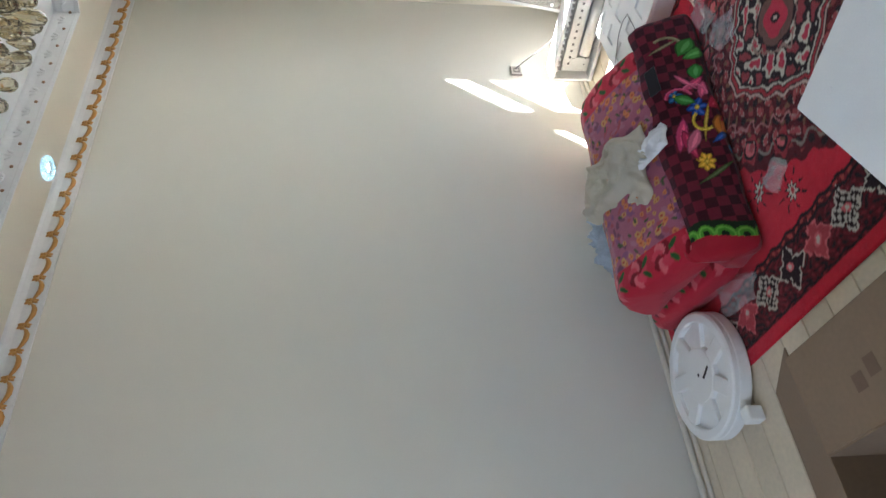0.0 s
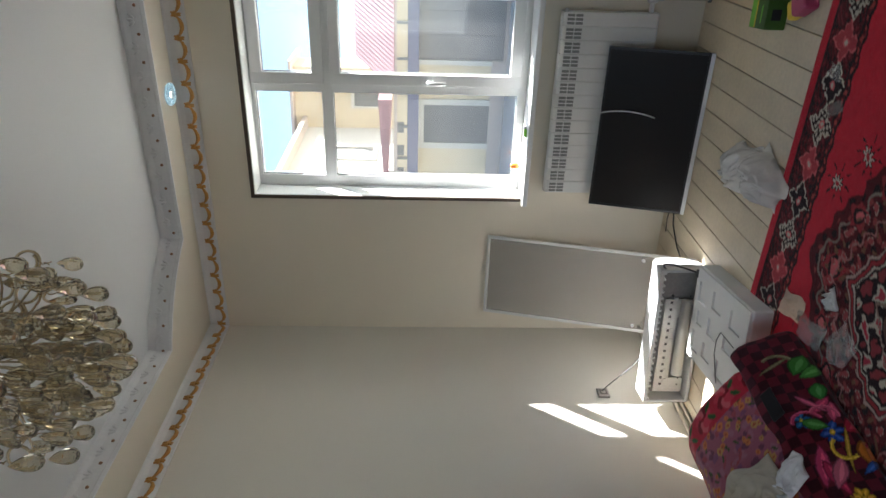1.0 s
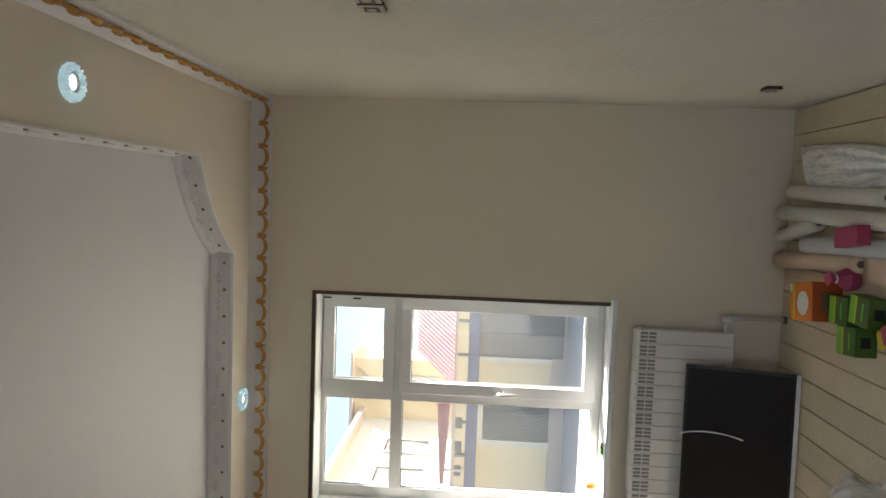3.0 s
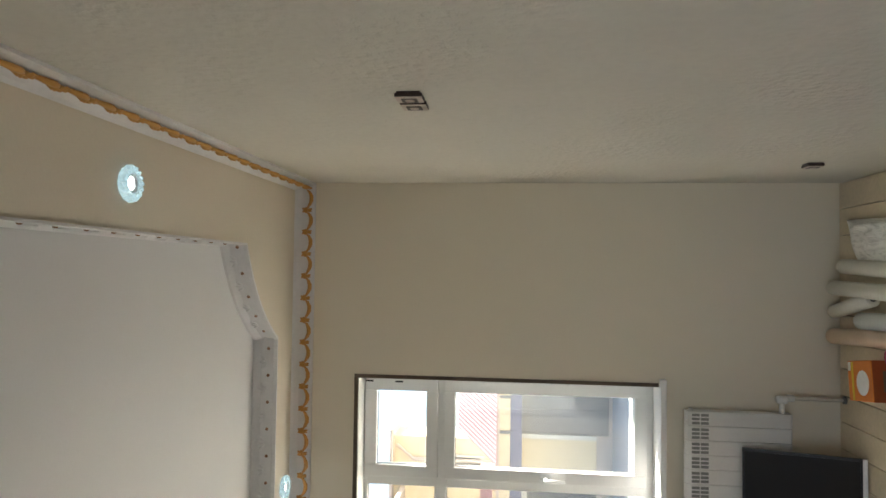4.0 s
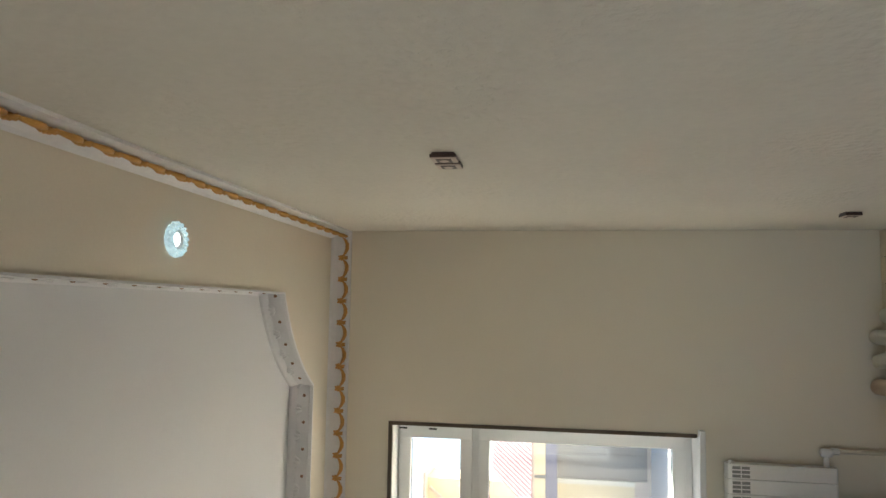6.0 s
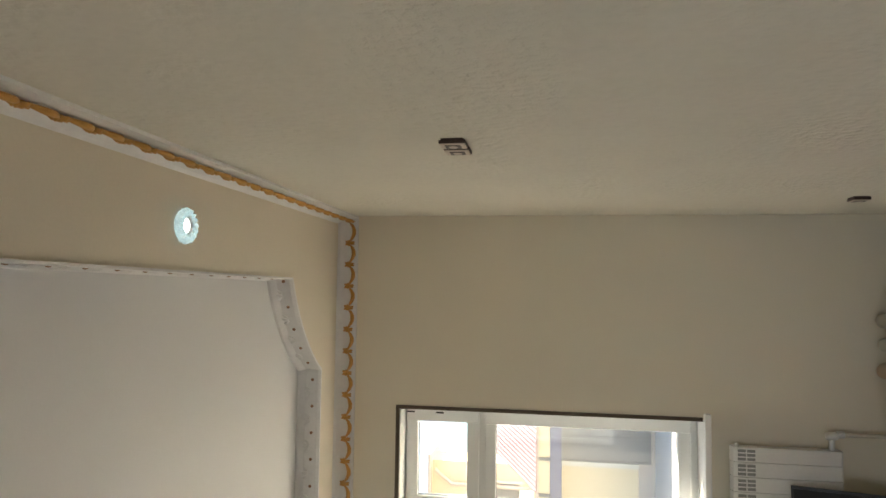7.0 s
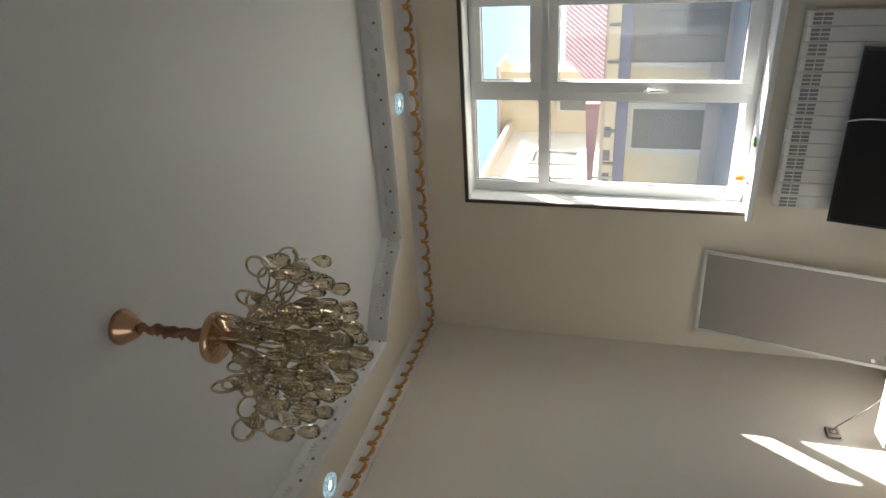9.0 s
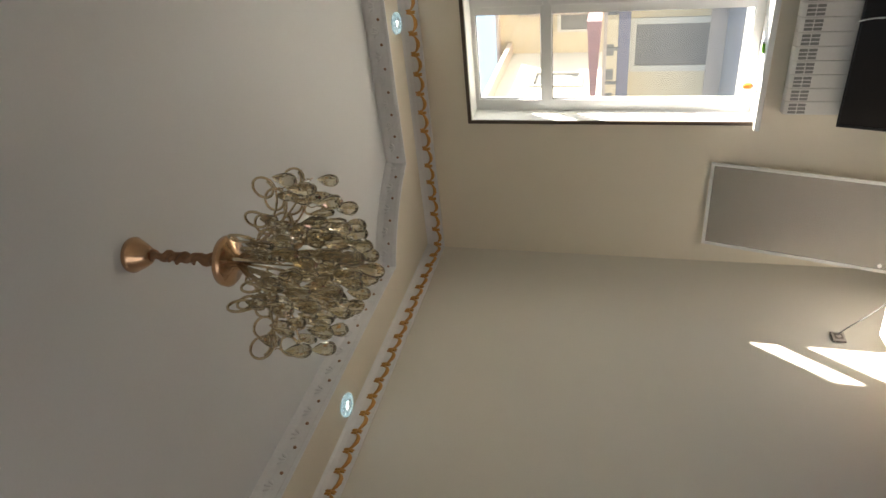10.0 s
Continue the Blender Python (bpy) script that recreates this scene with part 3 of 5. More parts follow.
def chandelier(cx, cy):
    c = empty("chandelier", pose(cx, cy, HT) @ Matrix.Diagonal((1.05, 1.05, 1.06, 1)), "rose-gold chandelier hung with many smoky amber crystal drops", "chandelier")
    part("canopy", lathe([(0.056, 0.0), (0.058, -0.01), (0.053, -0.018), (0.041, -0.044), (0.028, -0.064), (0.018, -0.072), (0.001, -0.073)], 28), COPPER, c, "polished rose-gold canopy", smooth=True)
    t = bmesh.new()
    rings = []
    for i in range(60):
        z = -0.07 - 0.265 * i / 59
        tw = i * 0.3 + 0.9 * math.sin(i * 0.37)
        sw = 0.004 * math.sin(i * 0.55)
        rings.append([t.verts.new(((0.0155 + 0.0055 * math.cos(2 * (a - tw))) * math.cos(a) + sw, (0.0155 + 0.0055 * math.cos(2 * (a - tw))) * math.sin(a), z)) for a in (2 * math.pi * k / 14 for k in range(14))])
    for a, b in zip(rings, rings[1:]):
        for k in range(14):
            t.faces.new((a[k], a[(k + 1) % 14], b[(k + 1) % 14], b[k]))
    part("stem", t, STEMM, c, "twisted brown-gold stem", smooth=True)
    part("dish", lathe([(0.014, -0.32), (0.06, -0.323), (0.078, -0.331), (0.08, -0.347), (0.07, -0.357), (0.03, -0.37), (0.02, -0.395), (0.001, -0.395)], 28), COPPER, c, "polished rose-gold dish", smooth=True)
    drop = lathe([(0.0006, 0.036), (0.004, 0.031), (0.01, 0.02), (0.016, 0.006), (0.019, -0.008), (0.018, -0.019), (0.0125, -0.028), (0.005, -0.0325), (0.0006, -0.033)], 10)
    drop_ob = part("crystal", drop, CRYSTAL, c, "smoky amber teardrop")
    long_ob = part("crystal", lathe([(0.0006, 0.04), (0.004, 0.034), (0.0105, 0.014), (0.013, -0.01), (0.0095, -0.028), (0.0006, -0.035)], 8), CRYSTAL, c)
    rnd = random.Random(5)
    first = [drop_ob, long_ob]

    def hang(x, y, z, kind, s=1.0):
        src = first[kind]
        if not src.get("used"):
            ob = src
            src["used"] = 1
        else:
            ob = new("crystal", src.data)
            ob.parent = c
        ob.matrix_basis = pose(x, y, z, rnd.uniform(-9, 9), rnd.uniform(-9, 9), rnd.uniform(0, 360)) @ Matrix.Diagonal((s, s, s, 1))

    for tier, (count, rad, z_arm, z_low, off) in enumerate(((9, 0.26, -0.37, -0.64, 0.0), (10, 0.195, -0.34, -0.685, 0.35), (8, 0.13, -0.3, -0.725, 0.1), (6, 0.07, -0.26, -0.765, 0.5))):
        for k in range(count):
            a = 2 * math.pi * k / count + off
            ca, sa = math.cos(a), math.sin(a)
            pts = []
            for u in range(8):
                q = u / 7
                rr = 0.02 + (rad - 0.02) * q
                pts.append((rr * ca, rr * sa, -0.385 - 0.11 * math.sin(q * math.pi * 0.62) + (z_arm + 0.34) * q * 0.5 - 0.06 * q))
            ex, ez = pts[-1], pts[-1][2]
            for u in range(1, 20):
                th = -math.pi / 2 + 2 * math.pi * 1.15 * u / 19
                q = 0.036 * (1 - 0.25 * u / 19)
                rr = rad + q * math.cos(th)
                pts.append((rr * ca, rr * sa, ez + 0.036 + q * math.sin(th)))
            part("arm", tube(pts, [0.0032] * 8 + [0.004] * 19, 6), CHAMP, c, smooth=True)
            x, y = rad * ca, rad * sa
            bm = tube([(x + 0.006 * math.sin(i * 1.9), y + 0.006 * math.cos(i * 2.3), ez + (z_low + 0.05 - ez) * i / 8) for i in range(9)], 0.0018, 5)
            part("chain", bm, CHAMP, c)
            hang(x, y, z_low, 0, rnd.uniform(1.05, 1.25))
            zz, m = z_low + 0.07, 0
            while zz < ez + 0.045 and m < 4:
                da = rnd.uniform(-0.2, 0.2)
                r2 = rad + rnd.uniform(-0.03, 0.02)
                hang(r2 * math.cos(a + da), r2 * math.sin(a + da), zz + rnd.uniform(-0.012, 0.012), 0 if rnd.random() < 0.6 else 1, rnd.uniform(0.85, 1.15))
                zz, m = zz + 0.06, m + 1
            r2, da = rad - 0.035, 0.5 * math.pi / count
            hang(r2 * math.cos(a + da), r2 * math.sin(a + da), z_low + 0.035, 1, rnd.uniform(0.9, 1.15))
    hang(0, 0, -0.8, 0, 1.25)
    hang(0, 0, -0.64, 1, 1.2)
    return c


chandelier(1.79, -2.778)


# ---- rug ----
def pattern_colors(me, cols):
    a = me.color_attributes.new("pattern", "FLOAT_COLOR", "POINT")
    out = np.ones((len(me.vertices), 4), np.float32)
    out[:, :3] = cols
    a.data.foreach_set("color", out.ravel())


def grid_mesh(name, P, cols, mat, close_u=False):
    """A mesh from an array of points [nu, nv, 3] and colours."""
    nu, nv = P.shape[:2]
    idx = np.arange(nu * nv).reshape(nu, nv)
    if close_u:
        idx = np.vstack([idx, idx[:1]])
    f = np.stack([idx[:-1, :-1], idx[1:, :-1], idx[1:, 1:], idx[:-1, 1:]], -1).reshape(-1, 4)
    me = bpy.data.meshes.new(name)
    me.from_pydata(P.reshape(-1, 3).tolist(), [], f.tolist())
    me.shade_smooth()
    me.materials.append(mat)
    pattern_colors(me, cols.reshape(-1, 3))
    return me


def put(c, mask, col):
    c[mask] = col


RED, MAROON, BLK, IVORY, ROSE = (0.56, 0.02, 0.04), (0.1, 0.008, 0.012), (0.02, 0.008, 0.01), (0.55, 0.5, 0.4), (0.62, 0.13, 0.14)


def rug_colors(X, Y, w, h):
    """Colours of a patterned rug of length w and width h; X, Y from its middle."""
    c = np.empty(X.shape + (3,))
    c[:] = RED
    X, Y = X + 0.006 * np.sin(Y * 61 + 2 * np.sin(X * 23)) * (np.abs(X) < w / 2 - 0.06), Y + 0.006 * np.sin(X * 57 + 2 * np.sin(Y * 29)) * (np.abs(Y) < h / 2 - 0.06)
    dx, dy = w / 2 - np.abs(X), h / 2 - np.abs(Y)
    d = np.minimum(dx, dy)
    wob = 0.008 * np.sin(X * 47) * np.sin(Y * 53)
    band = (d > 0.055) & (d < 0.30)
    put(c, band, MAROON)
    along = np.where(dy < dx, X, Y)
    along = along - np.where(dy < dx, 0.309 * np.sign(Y), 0.0)
    k = np.round(along / 0.175)
    s, q = along - k * 0.175, d - 0.18
    r, th = np.hypot(s, q) + 1e-9, np.arctan2(q, s)
    speck = np.sin(along * 95 + 3 * np.sin(d * 60)) * np.sin(d * 110 + 2 * np.sin(along * 40))
    put(c, band & (speck > 0.45), BLK)
    put(c, band & (speck < -0.62), (0.22, 0.02, 0.03))
    star = 0.064 * (1 + 0.24 * np.cos(4 * th)) + 0.006 * np.cos(12 * th)
    kk = np.mod(k, 3)
    out = band & (np.abs(r - star) < 0.0055)
    put(c, band & (r < star), BLK)
    put(c, band & (r < star) & (kk == 0), (0.42, 0.05, 0.06))
    put(c, out & (kk == 0), ROSE)
    put(c, out & (kk != 0), IVORY)
    put(c, band & (r < star) & (kk == 1) & (np.sin(s * 190) * np.sin(q * 190) > 0.1), (0.5, 0.46, 0.38))
    put(c, band & (r < 0.02), ROSE)
    put(c, band & (r < 0.011), IVORY)
    for e in (0.066, 0.262, 0.293):
        put(c, np.abs(d - e) < 0.006, BLK)
    put(c, (np.abs(d - 0.278) < 0.007) & (np.sin(along * 150) > 0), (0.42, 0.06, 0.05))
    # small white flowers in the red field
    field = d > 0.31
    for fx, fy in [(u * a, v * b) for u in (1, -1) for v in (1, -1) for a, b in ((0.475, 0.482), (0.315, 0.61), (0.98, 0.35), (1.05, 0.2))]:
        s, q = X - fx, Y - fy
        r, th = np.hypot(s, q) + 1e-9, np.arctan2(q, s)
        put(c, field & (r < 0.085 * np.maximum(np.cos(8 * th), 0) ** 1.5) & (r > 0.055), BLK)
        put(c, field & (r < 0.045 * (0.75 + 0.25 * np.cos(8 * th))), BLK)
        put(c, field & (r < 0.036 * (0.7 + 0.3 * np.cos(8 * th))), IVORY)
        put(c, field & (r < 0.012), (0.4, 0.03, 0.04))
    # the large medallion: nested serrated lozenges
    m = np.abs(X) / 1.12 + np.abs(Y) / 0.84
    r, th = np.hypot(X / 1.0, Y / 0.78) + 1e-9, np.arctan2(Y / 0.78, X / 1.0)
    R = 0.72 * m + 0.34 * r
    ser = 0.05 * np.abs(np.mod(th * 9 / math.pi, 1) - 0.5)
    R = R + ser + 0.018 * np.cos(36 * th)
    put(c, field & (R < 0.86), MAROON)
    spk = np.sin(X * 62) * np.sin(Y * 62)
    put(c, field & (R < 0.84) & (spk > 0.5), BLK)
    put(c, field & (R < 0.8) & (spk < -0.6), (0.3, 0.05, 0.05))
    put(c, field & (np.abs(R - 0.76) < 0.011), (0.25, 0.2, 0.16))
    for px, py, pr in ((0.42, 0.3, 0.07), (0.62, 0.0, 0.08), (0.0, 0.46, 0.08), (0.25, 0.42, 0.06), (0.6, 0.18, 0.05)):
        s, q = np.abs(X) - px, np.abs(Y) - py
        rr, tt = np.hypot(s, q) + 1e-9, np.arctan2(q, s)
        put(c, field & (rr < pr * (0.85 + 0.15 * np.cos(5 * tt))), (0.34, 0.03, 0.04))
        put(c, field & (rr < pr * 0.62), BLK)
        put(c, field & (rr < pr * 0.4), ROSE)
    fine = np.sin(X * 58 + 1.3 * np.sin(Y * 31)) * np.sin(Y * 54 + 1.2 * np.sin(X * 35))
    inside = field & (R < 0.74)
    put(c, inside & (fine > 0.66), (0.38, 0.07, 0.07))
    put(c, inside & (np.abs(fine - 0.6) < 0.05), (0.45, 0.3, 0.25))
    put(c, inside & (fine < -0.75), (0.2, 0.09, 0.05))
    put(c, field & (np.abs(R - 0.6) < 0.008), (0.4, 0.16, 0.15))
    R2 = 0.55 * (np.abs(X) / 0.62 + np.abs(Y) / 0.56) * 0.62 + 0.55 * np.hypot(X, Y) + ser * 0.9
    put(c, R2 < 0.43, BLK)
    put(c, np.abs(R2 - 0.42) < 0.007, (0.5, 0.36, 0.3))
    put(c, np.abs(R2 - 0.395) < 0.01, (0.36, 0.03, 0.04))
    put(c, np.abs(R2 - 0.372) < 0.006, IVORY)
    tile = np.sin(X * 40 + 0.6 + 0.9 * np.sin(Y * 25)) * np.sin(Y * 43 + 0.8 * np.sin(X * 31)) + 0.3 * np.sin(X * 105) * np.sin(Y * 110)
    put(c, (R2 < 0.35) & (tile > 0.08), IVORY)
    put(c, (R2 < 0.35) & (np.abs(tile) < 0.12), BLK)
    put(c, (R2 < 0.35) & (tile > 0.62), (0.48, 0.04, 0.07))
    put(c, (R2 < 0.35) & (tile < -0.5), (0.3, 0.04, 0.05))
    put(c, np.abs(R2 - 0.19) < 0.008, (0.3, 0.2, 0.16))
    rc, tc2 = np.hypot(X, Y), np.arctan2(Y, X)
    put(c, rc < 0.12 * (1 + 0.08 * np.cos(8 * tc2)), BLK)
    put(c, rc < 0.105, (0.16, 0.08, 0.06))
    put(c, rc < 0.07, (0.5, 0.03, 0.06))
    put(c, rc < 0.03, BLK)
    put(c, rc < 0.012, IVORY)
    return c * (1 + wob[..., None])


def rug():
    w, h = 3.0, 2.04
    nx, ny = 500, 350
    X, Y = np.meshgrid(np.linspace(-w / 2, w / 2, nx), np.linspace(-h / 2, h / 2, ny), indexing="ij")
    Z = 0.010 + 0.0012 * np.sin(X * 5 + 1) * np.sin(Y * 4) + 0.0008 * np.random.RandomState(2).rand(nx, ny)
    edge = np.minimum(w / 2 - np.abs(X), h / 2 - np.abs(Y))
    Z = np.where(edge < 0.001, 0.001, Z)
    me = grid_mesh("rug", np.stack([X, Y, Z], -1), rug_colors(X, Y, w, h), RUG)
    ob = new("rug", me)
    ob.matrix_basis = pose(1.627, -2.368, 0.0, 0, 0, 0)
    return tagged(ob, "red woven rug with a dark medallion and flowered border", "rug")


rug()


# ---- bedding ----
def ellipse(c, U, V, u, v, a, b, ang, col):
    ca, sa = math.cos(ang), math.sin(ang)
    s, q = (U - u) * ca + (V - v) * sa, -(U - u) * sa + (V - v) * ca
    c[(s / a) ** 2 + (q / b) ** 2 < 1] = col


def petal(c, U, V, u, v, a, b, ang, col):
    """A pointed petal of half length a and half width b."""
    ca, sa = math.cos(ang), math.sin(ang)
    s, q = (U - u) * ca + (V - v) * sa, -(U - u) * sa + (V - v) * ca
    c[(np.abs(s) < a) & (np.abs(q) < b * (1 - (s / a) ** 2) * (1 + 0.25 * s / a))] = col


def loft(name, section, y0, y1, nu, nv, color, mat, soft=0.06, wrinkle=0.012, seed=1):
    """A soft body: a closed cross-section (x, z) swept along y, drawn in at the ends. color(S, Y) gives the print."""
    P = [Vector((*p, 0)) for p in section]
    ln = [0.0]
    for a, b in zip(P, P[1:] + P[:1]):
        ln.append(ln[-1] + (b - a).length)
    tot = ln[-1]
    S = np.linspace(0, tot, nu, endpoint=False)
    xs = np.interp(S, ln, [p.x for p in P] + [P[0].x])
    zs = np.interp(S, ln, [p.y for p in P] + [P[0].y])
    for _ in range(max(2, nu // 60)):
        xs = (np.roll(xs, 1) + 2 * xs + np.roll(xs, -1)) / 4
        zs = (np.roll(zs, 1) + 2 * zs + np.roll(zs, -1)) / 4
    cx, cz = xs.mean(), zs.mean()
    v = np.linspace(0, 1, nv)
    Yv = y0 + (y1 - y0) * v
    dist = np.minimum(np.abs(Yv - y0), np.abs(Yv - y1))
    f = np.sqrt(np.clip(1 - (1 - np.clip(dist / soft, 0, 1)) ** 2, 0, 1))
    f = np.maximum(f, 0.02)
    f2 = 1 - (1 - f) * np.array([0.35 if 0.004 < d else 1.0 for d in dist])
    rng = np.random.RandomState(seed)
    X = cx + (xs[:, None] - cx) * f2[None]
    Z = cz + (zs[:, None] - cz) * f2[None]
    Y = np.broadcast_to(Yv[None], X.shape).copy()
    w = np.zeros_like(X)
    for _ in range(9):
        a, b, p = rng.uniform(4, 22), rng.uniform(4, 22), rng.uniform(0, 6)
        w += np.sin(S[:, None] * a + Y * b + p) / 9
    nx, nz = X - cx, Z - cz
    nn = np.hypot(nx, nz) + 1e-6
    X, Z = X + nx / nn * w * wrinkle * 1.8, np.maximum(Z + nz / nn * w * wrinkle * 1.8, 0.011)
    return grid_mesh(name, np.stack([X, Y, Z], -1), color(np.broadcast_to(S[:, None], X.shape), Y, X, Z), mat, close_u=True)


def quilt_colors(S, Y, X, Z):
    rng = np.random.RandomState(4)
    c = np.empty(S.shape + (3,))
    c[:] = (0.33, 0.1, 0.15)
    for k in range(900):
        u, v = rng.uniform(0, S.max()), rng.uniform(Y.min(), Y.max())
        col = ((0.36, 0.14, 0.2), (0.16, 0.05, 0.09), (0.22, 0.08, 0.16), (0.34, 0.07, 0.09))[k % 4]
        ellipse(c, S, Y, u, v, rng.uniform(0.01, 0.03), rng.uniform(0.008, 0.016), rng.uniform(0, 3), col)
    for k in range(760):
        u, v = rng.uniform(0, S.max()), rng.uniform(Y.min(), Y.max())
        if k % 3 == 0:
            ellipse(c, S, Y, u, v, 0.017, 0.006, rng.uniform(0, 3), (0.06, 0.08, 0.03))
        else:
            r = rng.uniform(0.012, 0.022)
            ellipse(c, S, Y, u, v, r, r * 0.8, rng.uniform(0, 3), ((0.58, 0.19, 0.06), (0.5, 0.27, 0.09))[k % 2])
            ellipse(c, S, Y, u, v, r * 0.4, r * 0.3, 0, (0.35, 0.06, 0.03))
    for y0, y1 in ((Y.min() - 1, Y.min() + 0.14), (Y.max() - 0.16, Y.max() + 1)):
        m = (Y > y0) & (Y < y1)
        c[m] = (0.48, 0.018, 0.04)
        yc = Y.min() + 0.075 if y0 < Y.min() else Y.max() - 0.085
        b = np.empty_like(c)
        b[:] = c
        for k in range(int(S.max() / 0.17) + 1):
            for pet in range(7):
                a = pet * 0.9
                ellipse(b, S, Y, k * 0.17 + 0.036 * math.cos(a), yc + 0.036 * math.sin(a), 0.033, 0.023, a + 0.6, ((0.58, 0.04, 0.07), (0.2, 0.004, 0.012), (0.62, 0.12, 0.14))[pet % 3])
            ellipse(b, S, Y, k * 0.17, yc, 0.012, 0.01, 0, (0.3, 0.004, 0.015))
            for q in (-1, 1):
                ellipse(b, S, Y, k * 0.17 + 0.06, yc + q * 0.03, 0.03, 0.012, q * 0.7, (0.03, 0.1, 0.02))
        c[m] = b[m]
    return c


def blanket_colors(S, Y, X, Z):
    c = np.empty(S.shape + (3,))
    c[:] = (0.15, 0.011, 0.024)
    n1, n2 = np.floor(S / 0.045), np.floor(Y / 0.05)
    c[(np.mod(n1 + n2, 2) == 0)] = (0.045, 0.004, 0.01)
    rng = np.random.RandomState(8)
    c *= (1 + 0.25 * (rng.rand(*S.shape)[..., None] - 0.5))
    def E(u, y, a, b, ang, col):
        petal(c, S, Y, u * 0.72, y, a * 1.12, b * 1.4, ang, tuple(q * 0.35 for q in col))
        petal(c, S, Y, u * 0.72, y, a, b * 1.15, ang, col)
        petal(c, S, Y, u * 0.72 + 0.15 * b, y, a * 0.75, b * 0.4, ang, tuple(min(1, q * 1.5 + 0.04) for q in col))
    s0 = BLK_S
    for u, y, n, col, rr in ((0.30, -2.33, 6, (0.02, 0.07, 0.35), 0.03), (0.26, -2.62, 7, (0.7, 0.4, 0.02), 0.026), (0.19, -2.25, 5, (0.02, 0.12, 0.3), 0.024)):
        for k in range(n):
            a = k * 2 * math.pi / n
            E(s0 + u + rr * math.cos(a), y + rr * math.sin(a), rr * 0.8, rr * 0.36, a, col)
        E(s0 + u, y, rr * 0.35, rr * 0.35, 0, (0.6, 0.4, 0.03))
    for u, y, a, b, g, col in ((0.17, -2.46, 0.09, 0.018, 1.35, (0.65, 0.06, 0.17)), (0.2, -2.52, 0.08, 0.016, 1.75, (0.55, 0.03, 0.1)), (0.23, -2.5, 0.07, 0.02, 1.1, (0.7, 0.16, 0.25)),
                              (0.32, -2.2, 0.06, 0.016, 0.6, (0.6, 0.05, 0.14)), (0.36, -2.24, 0.05, 0.016, 1.2, (0.65, 0.08, 0.18)), (0.28, -2.18, 0.07, 0.01, 2.2, (0.62, 0.1, 0.2)),
                              (0.42, -2.32, 0.045, 0.03, 0.4, (0.5, 0.02, 0.05)), (0.43, -2.44, 0.06, 0.035, 1.2, (0.65, 0.2, 0.02)), (0.4, -2.5, 0.05, 0.012, 0.5, (0.03, 0.1, 0.4)),
                              (0.33, -1.98, 0.05, 0.03, 0.9, (0.05, 0.22, 0.03)), (0.38, -2.03, 0.05, 0.022, 0.2, (0.08, 0.3, 0.05)), (0.36, -2.13, 0.04, 0.025, 1.4, (0.05, 0.25, 0.04)),
                              (0.24, -2.28, 0.045, 0.018, 2.6, (0.06, 0.26, 0.04)), (0.3, -2.68, 0.09, 0.008, 0.5, (0.08, 0.12, 0.03)), (0.2, -1.95, 0.08, 0.006, 0.3, (0.2, 0.18, 0.08)),
                              (0.33, -2.42, 0.1, 0.006, 1.3, (0.5, 0.32, 0.03)), (0.46, -2.56, 0.03, 0.02, 0.3, (0.05, 0.16, 0.4))):
        E(s0 + u, y, a, b, g, col)
    for cu, cy, r0, a0, a1, col in ((0.21, -2.27, 0.055, 0.2, 2.9, (0.6, 0.06, 0.15)), (0.31, -2.25, 0.05, -0.4, 2.6, (0.65, 0.1, 0.2)), (0.4, -2.36, 0.055, -1.2, 1.6, (0.55, 0.02, 0.05)),
                                    (0.33, -2.4, 0.05, 2.2, 5.2, (0.6, 0.42, 0.03)), (0.22, -1.97, 0.07, 0.4, 2.2, (0.22, 0.2, 0.09))):     # ribbons and tendrils
        q, th = np.hypot(S - cu * 0.72, Y - cy), np.mod(np.arctan2(Y - cy, S - cu * 0.72) - a0, 2 * math.pi)
        c[(np.abs(q - r0) < 0.0075) & (th < a1 - a0)] = col
        c[(np.abs(q - r0 - 0.003) < 0.002) & (th < a1 - a0)] = tuple(min(1, w * 1.5 + 0.05) for w in col)
    edge = Y.min() + 0.105 + 0.02 * np.sin(S * 18)
    m = np.abs(Y - edge) < 0.034
    c[m] = (0.012, 0.025, 0.008)
    arc = np.hypot(np.mod(S, 0.07) - 0.035, Y - edge + 0.026)
    c[m & (arc < 0.04) & (arc > 0.014)] = (0.07, 0.28, 0.02)
    c[m & (np.abs(arc - 0.03) < 0.004)] = (0.16, 0.46, 0.05)
    c[Y <= edge - 0.034] = (0.38, 0.015, 0.03)
    return c


BLK_S = 0.0


def folded_quilt():
    q = empty("folded_quilt", pose(0.78, -2.43, 0, 0, 0, -6) @ pose(-0.77, 2.44, 0), "folded floral quilt with red rose borders, lying on the rug", "quilt")
    low = [(0.3, 0.012), (0.25, 0.06), (0.28, 0.12), (0.36, 0.165), (0.5, 0.19), (0.7, 0.18), (0.95, 0.14), (0.97, 0.08), (0.95, 0.02), (0.6, 0.012)]
    top = [(0.40, 0.17), (0.39, 0.24), (0.43, 0.33), (0.52, 0.395), (0.62, 0.42), (0.78, 0.38), (0.93, 0.325), (1.02, 0.28), (1.03, 0.2), (0.98, 0.15), (0.7, 0.17)]
    for sec, y0, y1, seed, lb in ((low, -3.06, -1.87, 5, "lower fold with the red rose border"), (top, -3.03, -1.84, 3, "")):
        me = loft("fold", sec, y0, y1, 220, 200, quilt_colors, CLOTH, soft=0.06, wrinkle=0.011, seed=seed)
        ob = new("fold", me)
        ob.parent = q
        if lb:
            ob["label"] = lb
    return q


